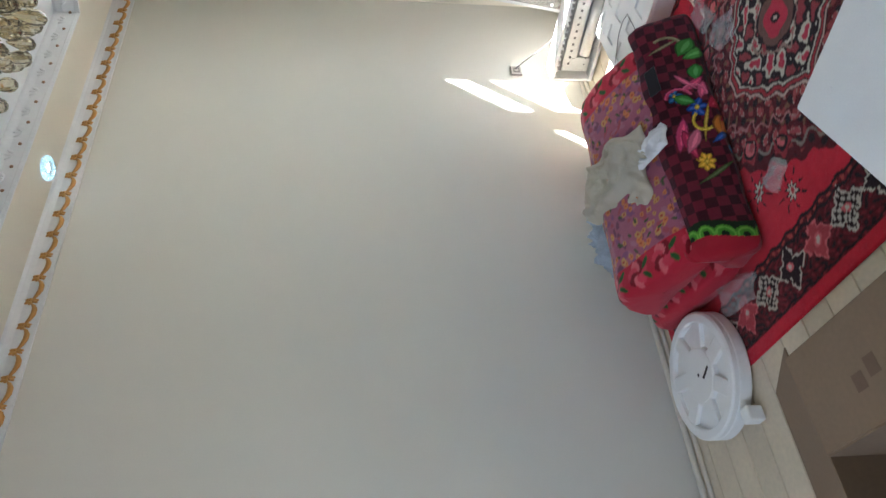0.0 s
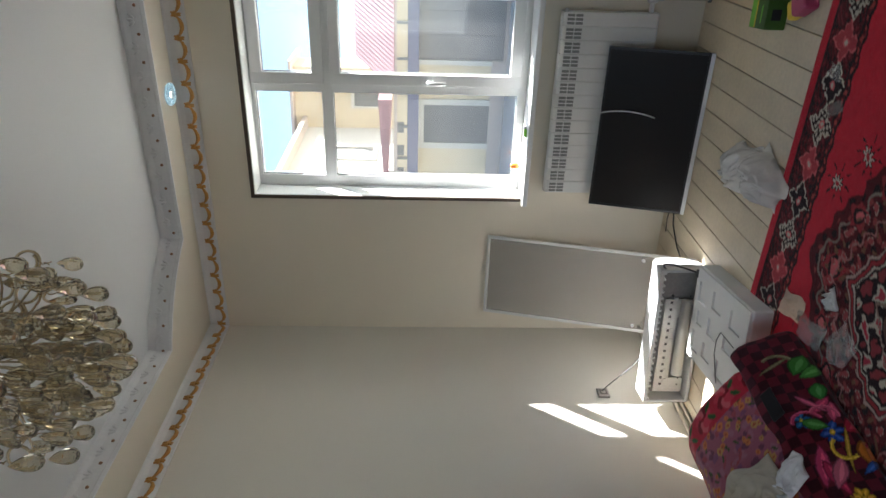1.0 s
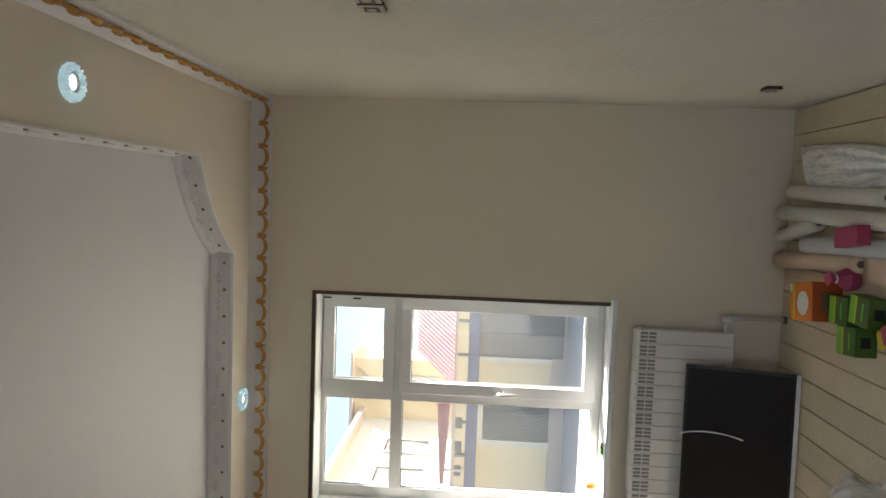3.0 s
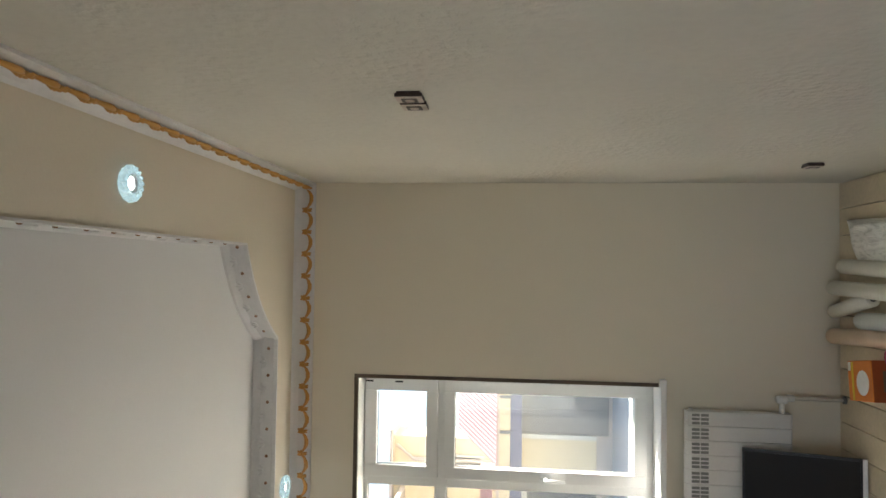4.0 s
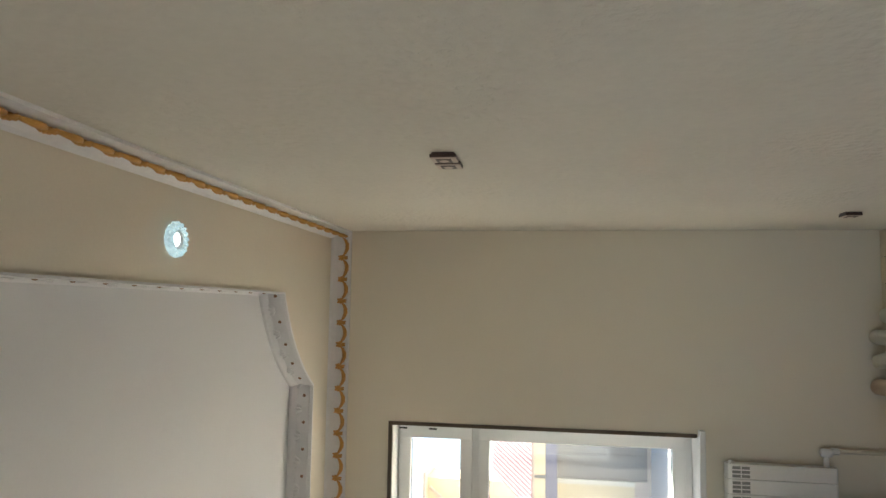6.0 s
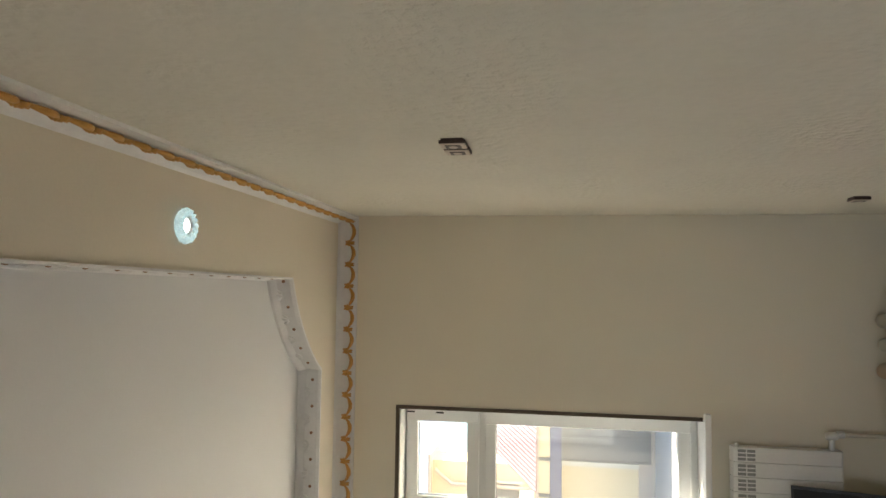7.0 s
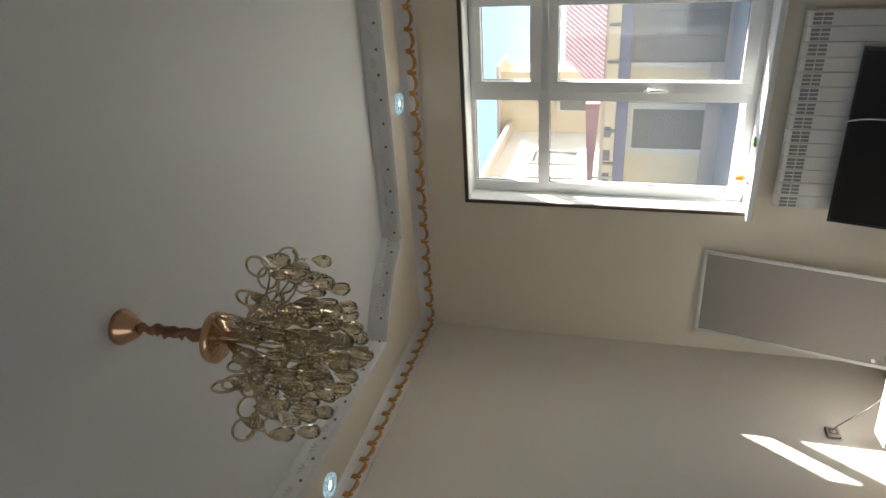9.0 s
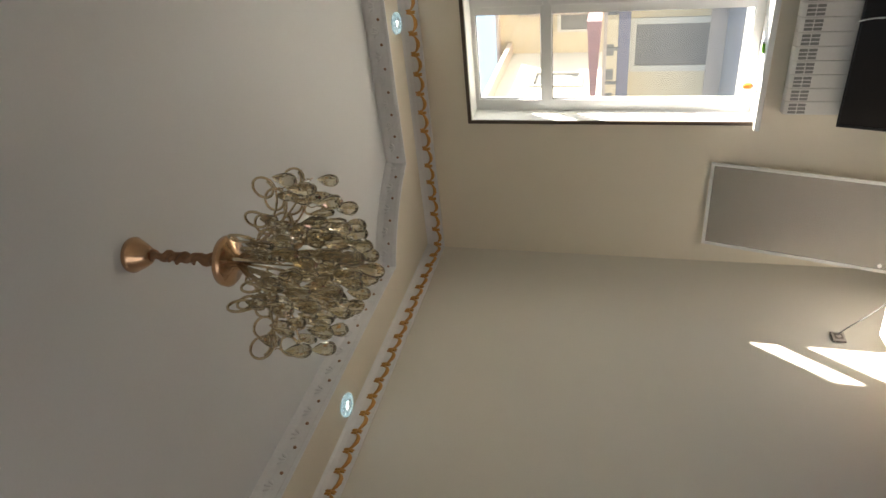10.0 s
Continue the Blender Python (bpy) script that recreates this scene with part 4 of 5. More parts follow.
def plush_blanket():
    sec = [(1.0, 0.285), (1.04, 0.27), (1.075, 0.235), (1.1, 0.18), (1.13, 0.11), (1.15, 0.05), (1.12, 0.013), (1.05, 0.012), (0.95, 0.012), (0.94, 0.1), (0.98, 0.16), (1.0, 0.2), (1.0, 0.25)]
    me = loft("plush_blanket", sec, -3.05, -1.76, 220, 240, blanket_colors, CLOTH, soft=0.05, wrinkle=0.014, seed=7)
    ob = new("plush_blanket", me)
    ob.matrix_basis = pose(1.07, -2.43, 0, 0, 0, -7) @ pose(-1.05, 2.41, 0)
    return tagged(ob, "dark maroon plush blanket printed with bright flowers, folded", "blanket")


folded_quilt()
plush_blanket()


def crumpled(name, mat, m, w, h, height, seed, thick=0.003, n=44, fold=3.0, label="", category="", dome=0.0):
    """A crumpled sheet that lies in folds: a grid with ridged noise, thickened."""
    X, Y = np.meshgrid(np.linspace(-0.5, 0.5, n), np.linspace(-0.5, 0.5, n), indexing="ij")
    t = bmesh.new()
    off = Vector((seed * 3.7, seed * 1.3, 0.5))
    vs = {}
    for i in range(n):
        for j in range(n):
            x, y = X[i, j], Y[i, j]
            q = Vector((x * fold, y * fold, 0)) + off
            ridge = 1 - abs(noise.noise(q)) * 2.2
            ridge2 = 1 - abs(noise.noise(q * 2.3)) * 2
            edge = max(0.0, 1 - (2 * max(abs(x), abs(y))) ** 4)
            dx, dy = noise.noise(q * 0.7 + Vector((9, 0, 0))) * 0.25, noise.noise(q * 0.7 + Vector((0, 9, 0))) * 0.25
            z = height * dome * max(0.0, 1 - 4 * (x * x + y * y)) ** 0.5 + (1 - 0.5 * dome) * height * (0.12 + edge * (0.5 * max(ridge, 0) + 0.3 * max(ridge2, 0)))
            vs[i, j] = t.verts.new(((x + dx) * w, (y + dy) * h, z))
    for i in range(n - 1):
        for j in range(n - 1):
            t.faces.new((vs[i, j], vs[i + 1, j], vs[i + 1, j + 1], vs[i, j + 1]))
    ob = obj(name, t, mat, smooth=True)
    sol = ob.modifiers.new("thickness", "SOLIDIFY")
    sol.thickness = thick
    ob.matrix_basis = m
    return tagged(ob, label, category)


crumpled("crumpled_cloth", BEIGE, pose(0.74, -2.43, 0.375, 0, 14, -25), 0.44, 0.36, 0.1, 4, n=60, fold=3.4, label="crumpled beige linen cloth thrown on the quilt", category="cloth")
crumpled("crumpled_cloth", WHITE, pose(1.0, -2.48, 0.31, 0, 22, 10), 0.19, 0.13, 0.06, 8, fold=2.4, label="small crumpled white cloth on the quilt", category="cloth")
crumpled("blue_cloth", BLUECLOTH, pose(0.17, -2.32, 0.02, 0, 0, 5), 0.25, 0.55, 0.26, 6, fold=3.6, dome=0.6, label="crumpled pale blue cloth between the bedding and the wall", category="cloth")
ph = empty("mobile_phone", pose(1.15, -2.2, 0.285, 0, 26, -6), "slim dark phone lying on the bedding", "phone")
part("body", box(-0.03, 0.03, -0.07, 0.07, -0.004, 0.004, bevel=0.003), BLACK, ph)
part("screen", box(-0.027, 0.027, -0.065, 0.065, 0.0042, 0.005), SCREEN, ph)


# ---- air conditioner, foam packing, cartons ----
def air_conditioner():
    a = empty("air_conditioner", pose(0.56, -0.84, 0.0, 0, 0, 8), "white wall air-conditioner unit, unmounted, back plate showing", "air conditioner")
    w = 0.44
    prof = [(0.10, 0.012), (0.12, 0.06), (0.12, 0.2), (0.1, 0.27), (0.06, 0.295), (-0.1, 0.295), (-0.1, 0.275), (0.045, 0.275), (0.08, 0.25), (0.1, 0.2), (0.1, 0.06), (0.085, 0.03), (-0.1, 0.03), (-0.1, 0.012)]
    part("shell", extrude_poly(prof, "x", -w, w), ACW, a, "glossy white plastic shell")
    for s in (-1, 1):
        bm = extrude_poly([(0.1, 0.012), (0.12, 0.06), (0.12, 0.2), (0.1, 0.27), (0.06, 0.295), (-0.1, 0.295), (-0.1, 0.012)], "x", s * w - 0.008, s * w + 0.008, bevel=0.004)
        part("end_cap", bm, ACW, a)
    part("inside", box(-w + 0.01, w - 0.01, 0.0, 0.05, 0.032, 0.272), ACIN, a, "grey inside")
    bm = box(-w + 0.04, w - 0.2, -0.05, -0.044, 0.14, 0.225)
    bm = box(-w + 0.04, -w + 0.14, -0.05, -0.044, 0.045, 0.14, bm=bm)
    bm = box(w - 0.32, w - 0.2, -0.05, -0.044, 0.045, 0.14, bm=bm)
    for k in range(9):
        x = -w + 0.1 + k * 0.07
        bm = box(x, x + 0.035, -0.0525, -0.05, 0.15, 0.175, bm=bm)
    part("mounting_plate", bm, ZINC, a, "galvanised mounting plate")
    # dark chips on the unpierced plate imitate shaded holes
    for k in range(14):
        x = -w + 0.09 + k * 0.047
        part("plate_hole_shade", box(x, x + 0.014, -0.056, -0.0528, 0.18, 0.194), ACD, a)
        part("plate_hole_shade", box(x, x + 0.009, -0.056, -0.0528, 0.075, 0.083), ACD, a)
    part("drum", tube([(-w + 0.18, -0.07, 0.1), (w - 0.2, -0.07, 0.1)], 0.034, 14), PAPER, a, "cream insulation roll", smooth=True)
    bm = None
    for k in range(22):
        x = -w + 0.02 + k * 0.04
        bm = box(x, x + 0.012, -0.1, 0.0, 0.26, 0.2745, bm=bm)
    part("rib", bm, ACW, a)
    part("lead", tube(bez((w + 0.005, -0.08, 0.26), (w + 0.05, -0.02, 0.31), (w + 0.05, -0.14, 0.2), (w + 0.015, -0.15, 0.1), 16), 0.006, 8), ACD, a, "grey power lead", smooth=True)
    part("plug", box(w - 0.01, w + 0.035, -0.17, -0.14, 0.07, 0.11, bevel=0.006), ACD, a, "grey plug")
    return a


air_conditioner()


def foam_block():
    f = empty("foam_block", pose(0.88, -1.325, 0.0, 0, 0, 9), "white polystyrene packing block with moulded hollows", "foam packing")
    part("base", box(-0.28, 0.28, -0.325, 0.325, 0.0, 0.108, bevel=0.008), FOAM, f)
    cells = [(-0.22, -0.12, -0.24, -0.06), (-0.2, -0.11, 0.02, 0.13), (-0.22, -0.1, 0.19, 0.28), (-0.04, 0.04, -0.2, -0.09), (-0.05, 0.05, 0.0, 0.11), (0.1, 0.2, -0.25, -0.12), (0.11, 0.21, -0.02, 0.1), (0.08, 0.2, 0.17, 0.28), (-0.05, 0.03, 0.18, 0.26)]
    xs = sorted({-0.272, 0.272, *[c[0] for c in cells], *[c[1] for c in cells]})
    ys = sorted({-0.317, 0.317, *[c[2] for c in cells], *[c[3] for c in cells]})
    t = bmesh.new()
    grid = {(x, y): t.verts.new((x, y, 0.12)) for x in xs for y in ys}
    for a, b in zip(xs, xs[1:]):
        for c, d in zip(ys, ys[1:]):
            mx, my = (a + b) / 2, (c + d) / 2
            if not any(q[0] < mx < q[1] and q[2] < my < q[3] for q in cells):
                t.faces.new((grid[a, c], grid[b, c], grid[b, d], grid[a, d]))
    low = bmesh.ops.extrude_face_region(t, geom=t.faces[:])
    bmesh.ops.translate(t, vec=(0, 0, -0.014), verts=[v for v in low["geom"] if isinstance(v, bmesh.types.BMVert)])
    bmesh.ops.delete(t, geom=[v for v in t.verts if not v.link_faces], context="VERTS")
    part("rim", t, FOAM, f)
    part("string", tube([(-0.24, -0.1, 0.123), (-0.1, -0.03, 0.124), (-0.02, -0.03, 0.124), (0.04, -0.06, 0.123), (0.03, -0.22, 0.123)], 0.002, 5), ACD, f)
    return f


foam_block()


def foam_disc():
    f = empty("foam_disc", pose(0.43, -3.31, 0.011) @ Matrix.Diagonal((1.07, 1.07, 1, 1)), "round white polystyrene packing disc with hollows, on the floor", "foam packing")
    part("base", lathe([(0.255, 0.0), (0.265, 0.01), (0.265, 0.055), (0.255, 0.065)], 48), FOAM, f, smooth=False)
    rim = lathe([(0.262, 0.06), (0.265, 0.082), (0.256, 0.09), (0.226, 0.09), (0.218, 0.084), (0.216, 0.06)], 48)
    part("rim", rim, FOAM, f)
    for k in range(7):
        part("rib", turned(box(0.07, 0.222, -0.034, 0.034, 0.06, 0.086, bevel=0.006), pose(0, 0, 0, 0, 0, k * 360 / 7 + 12)), FOAM, f)
    part("hub", lathe([(0.125, 0.06), (0.122, 0.082), (0.112, 0.088), (0.001, 0.088)], 28), FOAM, f)
    # dark pieces on the uncut hub stand in for shaded hollows
    part("hole", lathe([(0.008, 0.0882), (0.006, 0.0895)], 10), SHADOWGAP, f)
    part("slot", turned(box(-0.032, 0.032, -0.006, 0.006, 0.0882, 0.0895), pose(0.06, -0.015, 0, 0, 0, 25)), SHADOWGAP, f)
    part("tab", box(0.17, 0.225, -0.285, -0.225, 0.0, 0.07, bevel=0.008), FOAM, f)
    return f


foam_disc()


def carton():
    c = empty("cardboard_carton", pose(1.77, -4.335, 0.0), "open brown corrugated cardboard carton with its flaps folded out", "carton")
    x0, x1, y0, y1, h, k = -0.33, 0.42, -0.33, 0.33, 0.4, 0.006
    bm = box(x0, x1, y0, y0 + k, 0, h)
    bm = box(x0, x1, y1 - k, y1, 0, h, bm=bm)
    bm = box(x0, x0 + k, y0 + k, y1 - k, 0, h, bm=bm)
    bm = box(x1 - k, x1, y0 + k, y1 - k, 0, h, bm=bm)
    bm = box(x0 + k, x1 - k, y0 + k, y1 - k, 0, k, bm=bm)
    part("body", bm, CARTON, c)
    f = part("flap", box(x0, x1, 0, 0.28, -0.005, 0, bevel=0.0015), CARTON, c)
    f.matrix_basis = pose(0, y1, h + 0.003, 2, 0, 0)
    part("print", box(-0.125, -0.085, 0.085, 0.13, 0.0005, 0.0012), CARTON_D, f, "faded printed mark")
    part("print", box(-0.065, -0.025, 0.1, 0.15, 0.0005, 0.0012), CARTON_D, f)
    f = part("flap", box(-0.36, 0, y0, y1 + 0.32, -0.005, 0, bevel=0.0015), CARTON, c)
    f.matrix_basis = pose(x0 - 0.008, 0, h - 0.006, 0, -25, 0)
    f = part("flap", box(0, 0.26, y0, y1, -0.005, 0, bevel=0.0015), CARTON, c)
    f.matrix_basis = pose(x1, 0, h, 0, 40, 0)
    return c


carton()
sl = empty("foam_box", pose(1.88, -3.165, 0.0, 0, 0, 16.5), "white polystyrene box with a dented lid", "foam box")
part("body", box(0.01, 0.62, -0.48, -0.01, 0.0, 0.36, bevel=0.01), FOAM, sl)
part("lid", box(0.0, 0.63, -0.49, 0.0, 0.36, 0.4, bevel=0.008), FOAM, sl)
part("dent", lathe([(0.012, 0.4003), (0.01, 0.402), (0.007, 0.4004)], 14), FOAM, sl).location = (0.1, -0.1, 0)


# ---- rolls and boxes by the wall ----
def roll(name, x, y0, y1, z, r, mat, label, dx=0.0, hollow=True):
    a, b = Vector((x, y0, z)), Vector((x + dx, y1, z))
    ob = empty(name, Matrix.Translation(a) @ (b - a).to_track_quat("Z", "Y").to_matrix().to_4x4(), label, "paper roll", "paper rolls")
    ln = (b - a).length
    part("paper", lathe([(r * 0.45, 0.0), (r * 0.8, 0.002), (r, 0.006), (r, ln - 0.006), (r * 0.8, ln - 0.002), (r * 0.45, ln)], 20), mat, ob, smooth=True)
    # solid dark rod whose ends imitate the shade in the roll's hollow
    if hollow:
        part("core", lathe([(r * 0.42, -0.002), (r * 0.42, 0.0), (r * 0.4, ln), (r * 0.4, ln + 0.002)], 14), ACD, ob, "solid dark core coloured as the shade of a hollow")
    return ob


roll("paper_roll", 3.18, -0.15, -1.07, 0.045, 0.042, PAPER, "white roll of wallpaper lying on the floorboards", dx=-0.04)
roll("paper_roll", 3.06, -0.06, -1.23, 0.06, 0.042, PAPER, "long white roll of wallpaper lying on the floorboards", dx=-0.03)
roll("paper_roll", 2.92, -0.04, -0.47, 0.045, 0.04, PAPER, "short white roll of wallpaper lying askew", dx=0.09)
roll("paper_roll", 2.89, -0.36, -1.25, 0.05, 0.045, BLUISH, "bluish white roll of wallpaper lying beside the others", dx=0.03)
roll("paper_roll", 2.78, -0.03, -0.9, 0.047, 0.045, PEACH, "peach roll of wallpaper lying on the floorboards", dx=0.05)
t = bmesh.new()
vs = {}
for i in range(30):
    for j in range(12):
        x, y = 2.66 + 0.3 * j / 11, -0.72 - 0.75 * i / 29
        vs[i, j] = t.verts.new((x + 0.05 * i / 29, y, 0.012 + 0.05 * (j / 11) ** 2 * (1 - i / 40) + 0.01 * noise.noise((x * 6, y * 6, 0)) + 0.008))
for i in range(29):
    for j in range(11):
        t.faces.new((vs[i, j], vs[i + 1, j], vs[i + 1, j + 1], vs[i, j + 1]))
ob = tagged(obj("loose_paper", t, PEACH, smooth=True), "unrolled peach wallpaper sheet on the floor", "paper sheet")
ob.modifiers.new("thickness", "SOLIDIFY").thickness = 0.002
crumpled("plastic_film", MILKY, pose(3.29, -0.76, 0.0, 0, 0, -4), 0.24, 1.05, 0.12, 11, fold=1.7, label="crumpled clear plastic film by the wall", category="plastic film")


def carton_box(name, m, w, d, h, mat, label, faces=()):
    b = empty(name, m, label, "box")
    body = part("body", box(-w / 2, w / 2, -d / 2, d / 2, 0, h, bevel=0.003), mat, b)
    for nm, (x0, x1, y0, y1, z0, z1), fm, lb in faces:
        part(nm, box(x0, x1, y0, y1, z0, z1), fm, b, lb)
    return b


lb = carton_box("lamp_box", pose(2.605, -0.575, 0.0, 0, 0, 8), 0.2, 0.24, 0.16, ORANGE, "orange lamp carton printed with a white disc",
                [("front_print", (-0.1, 0.1, -0.1216, -0.1206, 0.004, 0.156), RUST, "rust-red front"), ("label", (-0.05, 0.05, -0.1226, -0.1218, 0.05, 0.11), CARTON, ""),
                 ("stripe", (-0.095, 0.095, 0.06, 0.08, 0.1604, 0.1612), YELLOW, ""), ("tag", (0.05, 0.095, 0.085, 0.112, 0.1604, 0.1614), WHITE, "")])
part("disc", turned(lathe([(0.06, 0.1606), (0.062, 0.1616)], 28), Matrix.Translation((-0.01, -0.03, 0))), WHITE, lb, "white disc print")
for x, y, z, r in ((2.60, -0.83, 0, 2), (2.625, -1.01, 0, -4), (2.47, -0.92, 0, 5)):
    g = carton_box("green_box", pose(x, y, z, 0, 0, r), 0.135, 0.16, 0.1, GREEN, "small dark green carton with a lime printed end", [
        ("window", (-0.025, 0.025, -0.0811, -0.0803, 0.03, 0.075), SHADOWGAP, ""), ("lime_print", (-0.065, 0.065, 0.03, 0.077, 0.1004, 0.1012), LIME, "lime-green printed end"),
        ("yellow_print", (-0.065, 0.065, 0.02, 0.03, 0.1004, 0.1014), YELLOW, ""), ("text_bar", (-0.04, 0.04, -0.035, -0.025, 0.1004, 0.1012), LIME, "")])
    g["group"] = "green boxes"
carton_box("pink_box", pose(2.96, -0.95, 0.094, 0, 0, 8), 0.09, 0.2, 0.06, PINK, "magenta carton lying on the paper rolls")
pb = empty("pink_bag", pose(2.755, -0.86, 0.03, 0, 0, 20), "small magenta gift bag tied with a pale ribbon", "bag")
part("body", lathe([(0.035, 0.0), (0.052, 0.015), (0.056, 0.055), (0.036, 0.09), (0.016, 0.105), (0.03, 0.13), (0.036, 0.142)], 9), PINK, pb)
part("ribbon", lathe([(0.019, 0.098), (0.021, 0.105), (0.019, 0.112)], 12), WHITE, pb, "pale ribbon")
pb = empty("pink_packet", pose(2.56, -1.19, 0.0, 0, 0, 30), "pink and yellow packet lying by the rug", "packet")
part("body", box(-0.045, 0.045, -0.06, 0.06, 0.0, 0.07, bevel=0.015), PINK, pb)
part("flap", box(-0.042, 0.042, 0.04, 0.11, 0.01, 0.06, bevel=0.012), YELLOW, pb, "yellow end")

# ---- litter on the floor and the sill ----
def plastic_bag(x, y, rz, w, h, tall, seed):
    return crumpled("plastic_bag", BAG, pose(x, y, 0.0, 0, 0, rz), w, h, tall, seed, n=56, fold=3.0, dome=0.85, label="crumpled white plastic bag on the floorboards", category="plastic bag")


plastic_bag(1.70, -1.0, 20, 0.23, 0.27, 0.12, 14)
plastic_bag(1.73, -1.27, -15, 0.21, 0.25, 0.13, 27)
for k, (x, y, rz, w, h, z, mat, lbl) in enumerate(((1.31, -1.9, 10, 0.12, 0.22, 0.05, FILM, "crumpled clear plastic packet on the rug"), (1.37, -2.1, 60, 0.15, 0.2, 0.05, FILM, "crumpled clear plastic packet on the rug"),
                                                  (1.32, -1.72, 0, 0.13, 0.17, 0.05, PEACH, "crumpled peach tissue on the rug"), (1.5, -1.97, 40, 0.1, 0.09, 0.06, WHITE, "small crumpled white paper on the rug"),
                                                  (1.29, -2.88, 20, 0.14, 0.13, 0.06, FILM, "clear plastic cup lid on the rug"), (2.34, -1.52, 0, 0.07, 0.1, 0.02, FILM, "small blue-white wrapper on the rug"),
                                                  (2.2, -1.6, 30, 0.06, 0.09, 0.02, FILM, "small blue-white wrapper on the rug"), (0.80, -3.1, 70, 0.16, 0.28, 0.06, FILM, "clear plastic tray on the rug"))):
    crumpled("litter", mat, pose(x, y, 0.012, 0, 0, rz), w * 0.9, h * 0.9, z, 20 + k, n=26, fold=2.4, label=lbl, category="litter")
sl = empty("lighter", pose(1.55, 0.02, OZ0 + 0.006, 0, 0, 20), "small green plastic lighter on the window sill", "lighter")
part("body", box(-0.035, 0.02, -0.01, 0.01, 0, 0.018, bevel=0.005), LIME, sl)
part("cap", box(0.02, 0.034, -0.009, 0.009, 0.001, 0.017, bevel=0.003), SILVER, sl)
st = empty("scraper", pose(1.29, 0.07, OZ0 + 0.006, 0, 0, 0), "small orange-handled tool standing on the window sill", "tool")
part("handle", lathe([(0.012, 0.03), (0.02, 0.04), (0.018, 0.075), (0.006, 0.085)], 10), ORANGE, st, smooth=True)
part("shaft", tube([(0, 0, 0), (0, 0, 0.032)], 0.004, 6), BLACK, st)
crumpled("tape_scrap", WHITE, pose(1.36, 0.06, OZ0 + 0.007, 0, 0, 0), 0.2, 0.06, 0.035, 31, n=16, label="crumpled white masking tape on the sill", category="litter")


# ---- outdoors ----
GZ = -0.6
structure(obj("ground", box(-400, 400, 0.41, 900, GZ - 0.5, GZ), GROUND), "pale trodden yard ground", "ground")


def house_opposite():
    h = empty("house", pose(0, 14.0, GZ - 0.1), "yellow single-storey house with a pink sheet roof", "house")
    part("wall", box(-12, 9, 0, 1.6, 0, 2.62), STUCCO, h)
    part("plinth", box(-12.02, 9.02, -0.06, 0.0, 0, 0.5), BROWNB, h, "brown plinth")
    # board carries the eaves' shadow as its colour
    part("soffit", box(-12.3, 9.3, -0.5, 0.02, 2.43, 2.73), BLUEBAND, h, "eaves board coloured blue-grey for the shadow under the eaves")
    part("gutter", box(-12.3, 9.3, -0.6, -0.5, 3.0, 3.08), BROWNB, h)
    part("fascia", box(-12.3, 9.3, -0.5, -0.42, 2.72, 3.1), STUCCO, h)
    for k in range(24):
        x = -11.8 + k * 0.9
        part("bracket", box(x, x + 0.07, -0.56, -0.5, 2.72, 3.0), DARKWIN, h, "dark eaves bracket")
    roofs = bmesh.new()
    nn = 96
    for k in range(nn):
        x = -1.8 + k * 0.12
        pr = [(x, 0), (x + 0.03, 0.02), (x + 0.07, 0.02), (x + 0.1, 0.0), (x + 0.12, 0.0)]
        vs = []
        for xx, dz in pr:
            vs.append((roofs.verts.new((xx, -0.65, 3.06 + dz)), roofs.verts.new((xx + 0.62, 0.75, 4.17 + dz))))
        for a, b in zip(vs, vs[1:]):
            roofs.faces.new((a[0], b[0], b[1], a[1]))
    r = part("roof", roofs, ROOF, h, "ribbed pink roof sheets")
    r.modifiers.new("thickness", "SOLIDIFY").thickness = 0.02
    low = part("lower_roof", extrude_poly([(-4.4, 3.28), (-2.0, 3.14), (-2.0, 3.5), (-4.4, 3.36)], "y", -0.72, 0.3), ROOF, h, "low pink roof edge beside the main roof")
    for k in range(26):
        x = -4.36 + k * 0.09
        part("rib", extrude_poly([(x, 3.22), (x + 0.035, 3.22), (x + 0.035, 3.38), (x, 3.38)], "y", -0.745, -0.72), ROOF, low)
    for x in (-2.95, -3.6, -4.25):
        part("vent_opening", box(x, x + 0.3, -0.51, -0.5, 2.82, 3.06), DARKWIN, h, "dark opening under the eaves")
    part("downpipe", tube([(-4.05, -0.62, 2.7), (-4.05, -0.62, 3.4)], 0.035, 8), BROWNB, h)
    gate = part("gate", box(-1.07, 3.4, -0.1, -0.02, 0.2, 2.42), DARKDOOR, h, "dark grey sheet-metal gate")
    for k in range(9):
        part("rail", box(-1.05 + k * 0.6, -1.02 + k * 0.6, -0.12, -0.1, 0.2, 2.42), DARKDOOR, gate)
    part("gate_post", box(-1.19, -1.07, -0.16, 0.0, 0.5, 2.45), STUCCO_W, h, "white-painted gate post")
    for x0, x1, z0, z1 in ((-3.38, -2.3, 0.44, 2.28), (-6.7, -5.7, 0.44, 2.28)):
        w = part("window", frame_of(x0 - 0.16, x1 + 0.16, z0 - 0.12, z1 + 0.16, x0, x1, z0, z1, -0.05, 0.05, bevel=0), STUCCO_W, h, "white-framed dark window")
        part("pane", box(x0, x1, -0.02, 0.0, z0, z1), DARKWIN if x1 < 0 else DARKDOOR, w)
    return h


house_opposite()


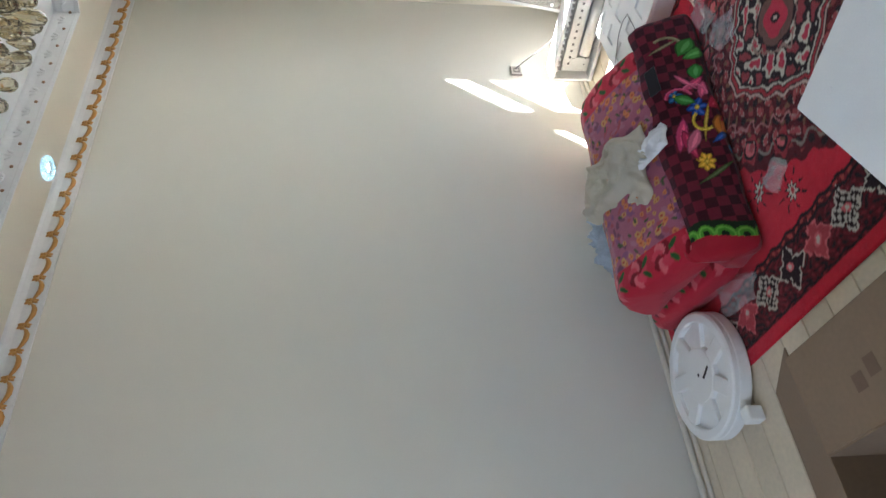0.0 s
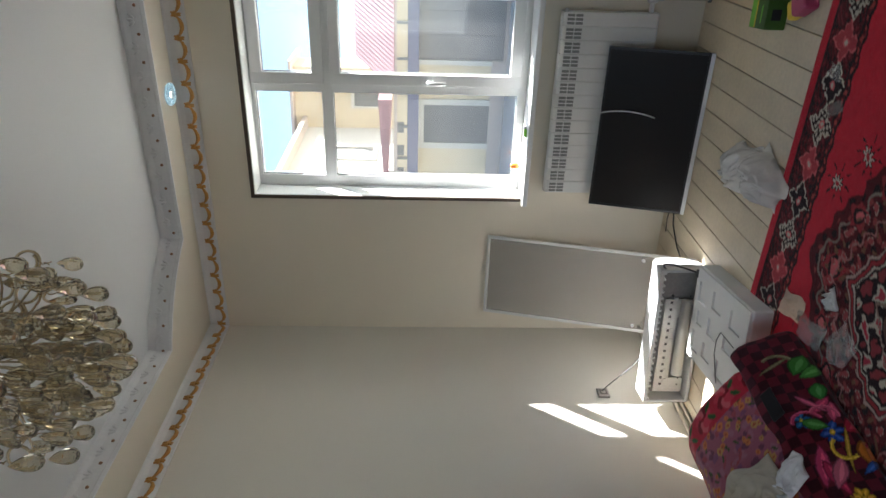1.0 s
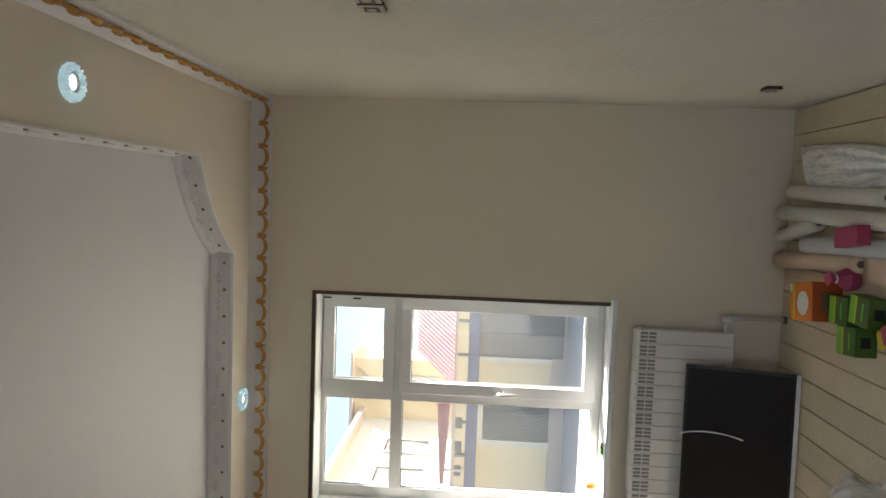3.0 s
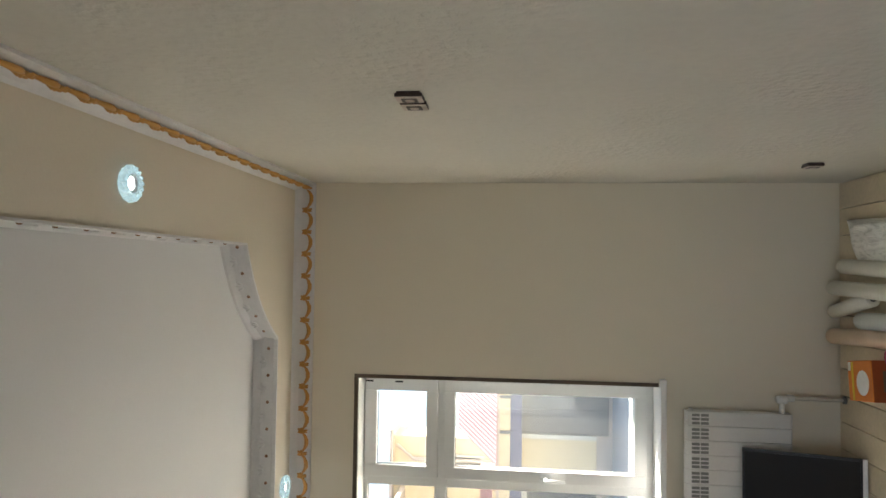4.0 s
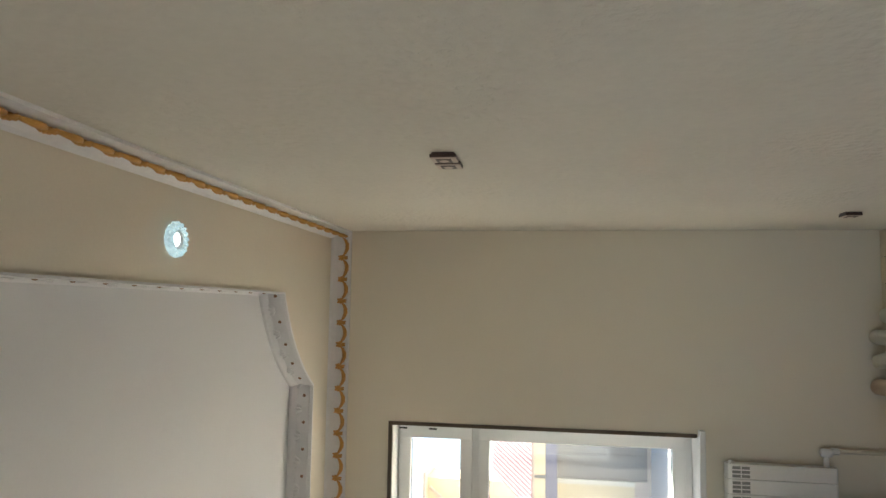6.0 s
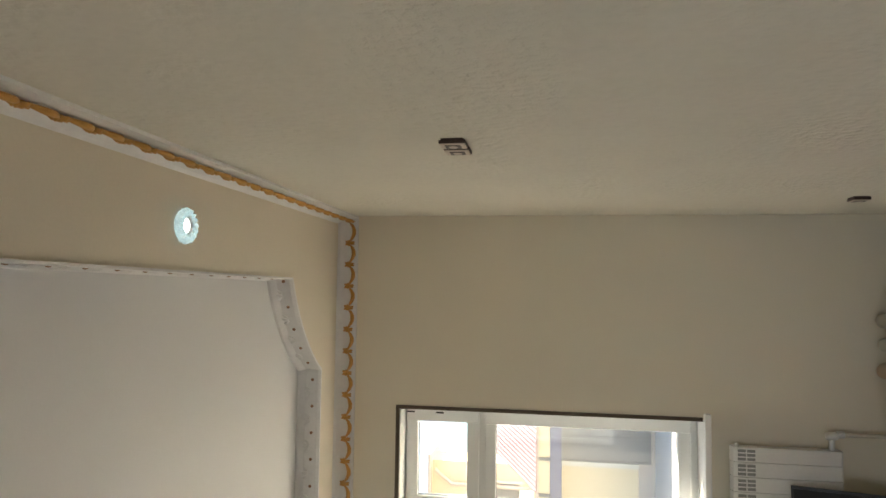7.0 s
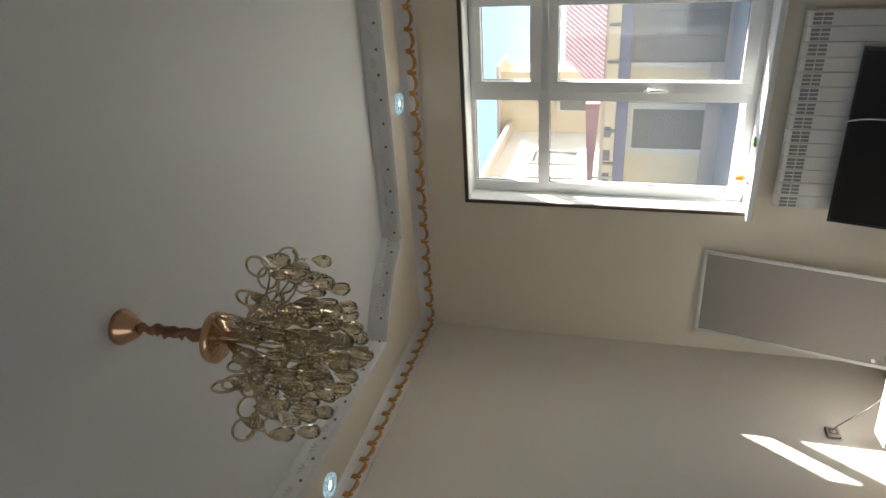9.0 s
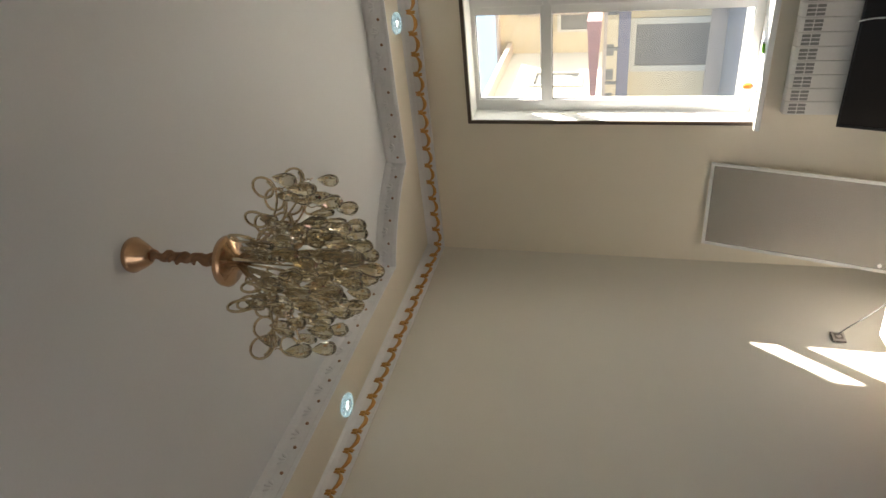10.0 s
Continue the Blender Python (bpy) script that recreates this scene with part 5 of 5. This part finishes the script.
def wing():
    w = empty("house", pose(3.0, -4.2, 1.8) @ Matrix.Diagonal((1.45, 1.45, 1.45, 1)) @ pose(-3.0, 4.2, -1.8) @ pose(0, 0, GZ), "tall yellow house with a pale sunlit side wall", "house")
    part("wall", box(-14, -1.85, 16.2, 17.4, 0, 6.1), STUCCO, w)
    part("roof", extrude_poly([(-14.5, 6.1), (-1.6, 6.1), (-1.6, 6.17), (-14.5, 6.3)], "y", 15.8, 17.6), BROWNB, w)
    part("side_wall", box(-14, -3.7, 10.0, 16.2, 0, 5.75), STUCCO_W, w, "pale rendered side wing in full sun")
    part("side_roof", box(-14.3, -3.35, 9.7, 16.2, 5.75, 5.88), BROWNB, w)
    part("downpipe", tube([(-2.1, 16.1, 6.0), (-2.5, 16.1, 5.5), (-2.5, 16.1, 2.0)], 0.06, 8), BROWNB, w)
    for y in (11.4, 13.4):
        q = part("window", turned(frame_of(-0.06, 0.96, 3.5, 4.9, 0, 0.9, 3.6, 4.8, -0.06, 0.02, bevel=0), pose(-3.7, y, 0, 0, 0, 90)), STUCCO_W, w)
        part("pane", box(-3.71, -3.69, y, y + 0.9, 3.6, 4.8), DARKWIN, q)
    q = part("window", frame_of(-3.06, -2.34, 3.4, 4.4, -3.0, -2.4, 3.5, 4.3, 16.1, 16.22, bevel=0), STUCCO_W, w)
    part("pane", box(-3.0, -2.4, 16.15, 16.2, 3.5, 4.3), DARKWIN, q)
    return w


wing()

# ---- scroll relief on the cornice, studs on the moulding, floorboards ----
t = bmesh.new()
tube([(-0.062, 0.002, 0.012), (-0.045, 0.006, -0.004), (-0.02, 0.009, -0.0145), (0.008, 0.009, -0.0145), (0.03, 0.007, -0.006), (0.048, 0.004, 0.005), (0.062, 0.002, 0.013)],
     [0.004, 0.0075, 0.0105, 0.0105, 0.0085, 0.006, 0.004], 7, bm=t)
for dx, dz in ((-0.017, 0.01), (0.017, 0.01), (-0.012, 0.027), (0.012, 0.027), (-0.006, -0.024), (0.008, -0.022)):     # knot of five petals
    tube([(0.066, 0.003, 0.008), (0.066 + dx * 0.6, 0.011, 0.008 + dz * 0.6), (0.066 + dx, 0.003, 0.008 + dz)], [0.006, 0.0085, 0.004], 6, bm=t)
me = bpy.data.meshes.new("scroll")
t.to_mesh(me)
t.free()
me.shade_smooth()
me.materials.append(GOLD)


def scrolls(x0, y0, x1, y1, rz):
    ln = math.hypot(x1 - x0, y1 - y0)
    k = int(ln / 0.136)
    for i in range(k):
        u = (i + 0.5) / k
        ob = new("scroll", me)
        ob.parent = cornice
        ob.matrix_basis = pose(x0 + (x1 - x0) * u, y0 + (y1 - y0) * u, CZ + 0.035, 0, 0, rz) @ pose(0, 0.029, 0, 9, 0, 0) @ Matrix.Diagonal((1.0, 1.0, 1.25, 1))


scrolls(0.04, 0, WX - 0.04, 0, 180)
scrolls(0, YB + 0.05, 0, -0.04, -90)
scrolls(WX, -0.04, WX, YB + 0.05, 90)

me = bpy.data.meshes.new("stud")
t = lathe([(0.0095, 0.0), (0.008, 0.005), (0.001, 0.007)], 10)
t.to_mesh(me)
t.free()
me.materials.append(BRONZE)
t = bmesh.new()
for dx, s in ((-0.018, 0.8), (0.0, 1.0), (0.018, 0.8)):
    tube([(dx * 0.4, 0.0, 0.002), (dx, 0.016 * s, 0.005), (dx * 1.5, 0.032 * s, 0.001)], [0.004, 0.008, 0.003], 6, bm=t)
leaf = bpy.data.meshes.new("leaf")
t.to_mesh(leaf)
t.free()
leaf.shade_smooth()
leaf.materials.append(PLASTER)
line = tray_outline(-0.008)
total, acc = 0.0, []
for a, b in zip(line, line[1:] + line[:1]):
    acc.append((total, a, b, math.hypot(b[0] - a[0], b[1] - a[1])))
    total += acc[-1][3]
step = total / round(total / 0.155)
for k in range(round(total / step)):
    s = k * step
    for t0, a, b, ln in acc:
        if t0 <= s < t0 + ln:
            u = (s - t0) / ln
            x, y = a[0] + (b[0] - a[0]) * u, a[1] + (b[1] - a[1]) * u
            if y > -4.6:
                ang = math.degrees(math.atan2(b[1] - a[1], b[0] - a[0]))
                m = pose(x, y, HS + 0.042, 0, 0, ang) @ pose(0, 0, 0, 90, 0, 0)
                ob = new("stud", me)
                ob.parent, ob.matrix_basis = moulding, m
                ob = new("leaf", leaf)
                ob.parent, ob.matrix_basis = moulding, m @ pose(0.077, 0.012, 0.003) @ Matrix.Diagonal((1.2, 1.25, 0.55, 1))
            break

rnd = random.Random(3)
x = 2.29 - 15 * 0.153
while x < WX - 0.01:
    a, b = max(x, 0.0) + 0.0025, min(x + 0.153, WX) - 0.0025
    x += 0.153
    if b - a < 0.01:
        continue
    bm = box(a, b, YB + 0.002, -0.002, -0.021, 0.0 - rnd.uniform(0, 0.0015), bevel=0.0015, seg=1)
    part("floorboard", bm, PLANK, floor)
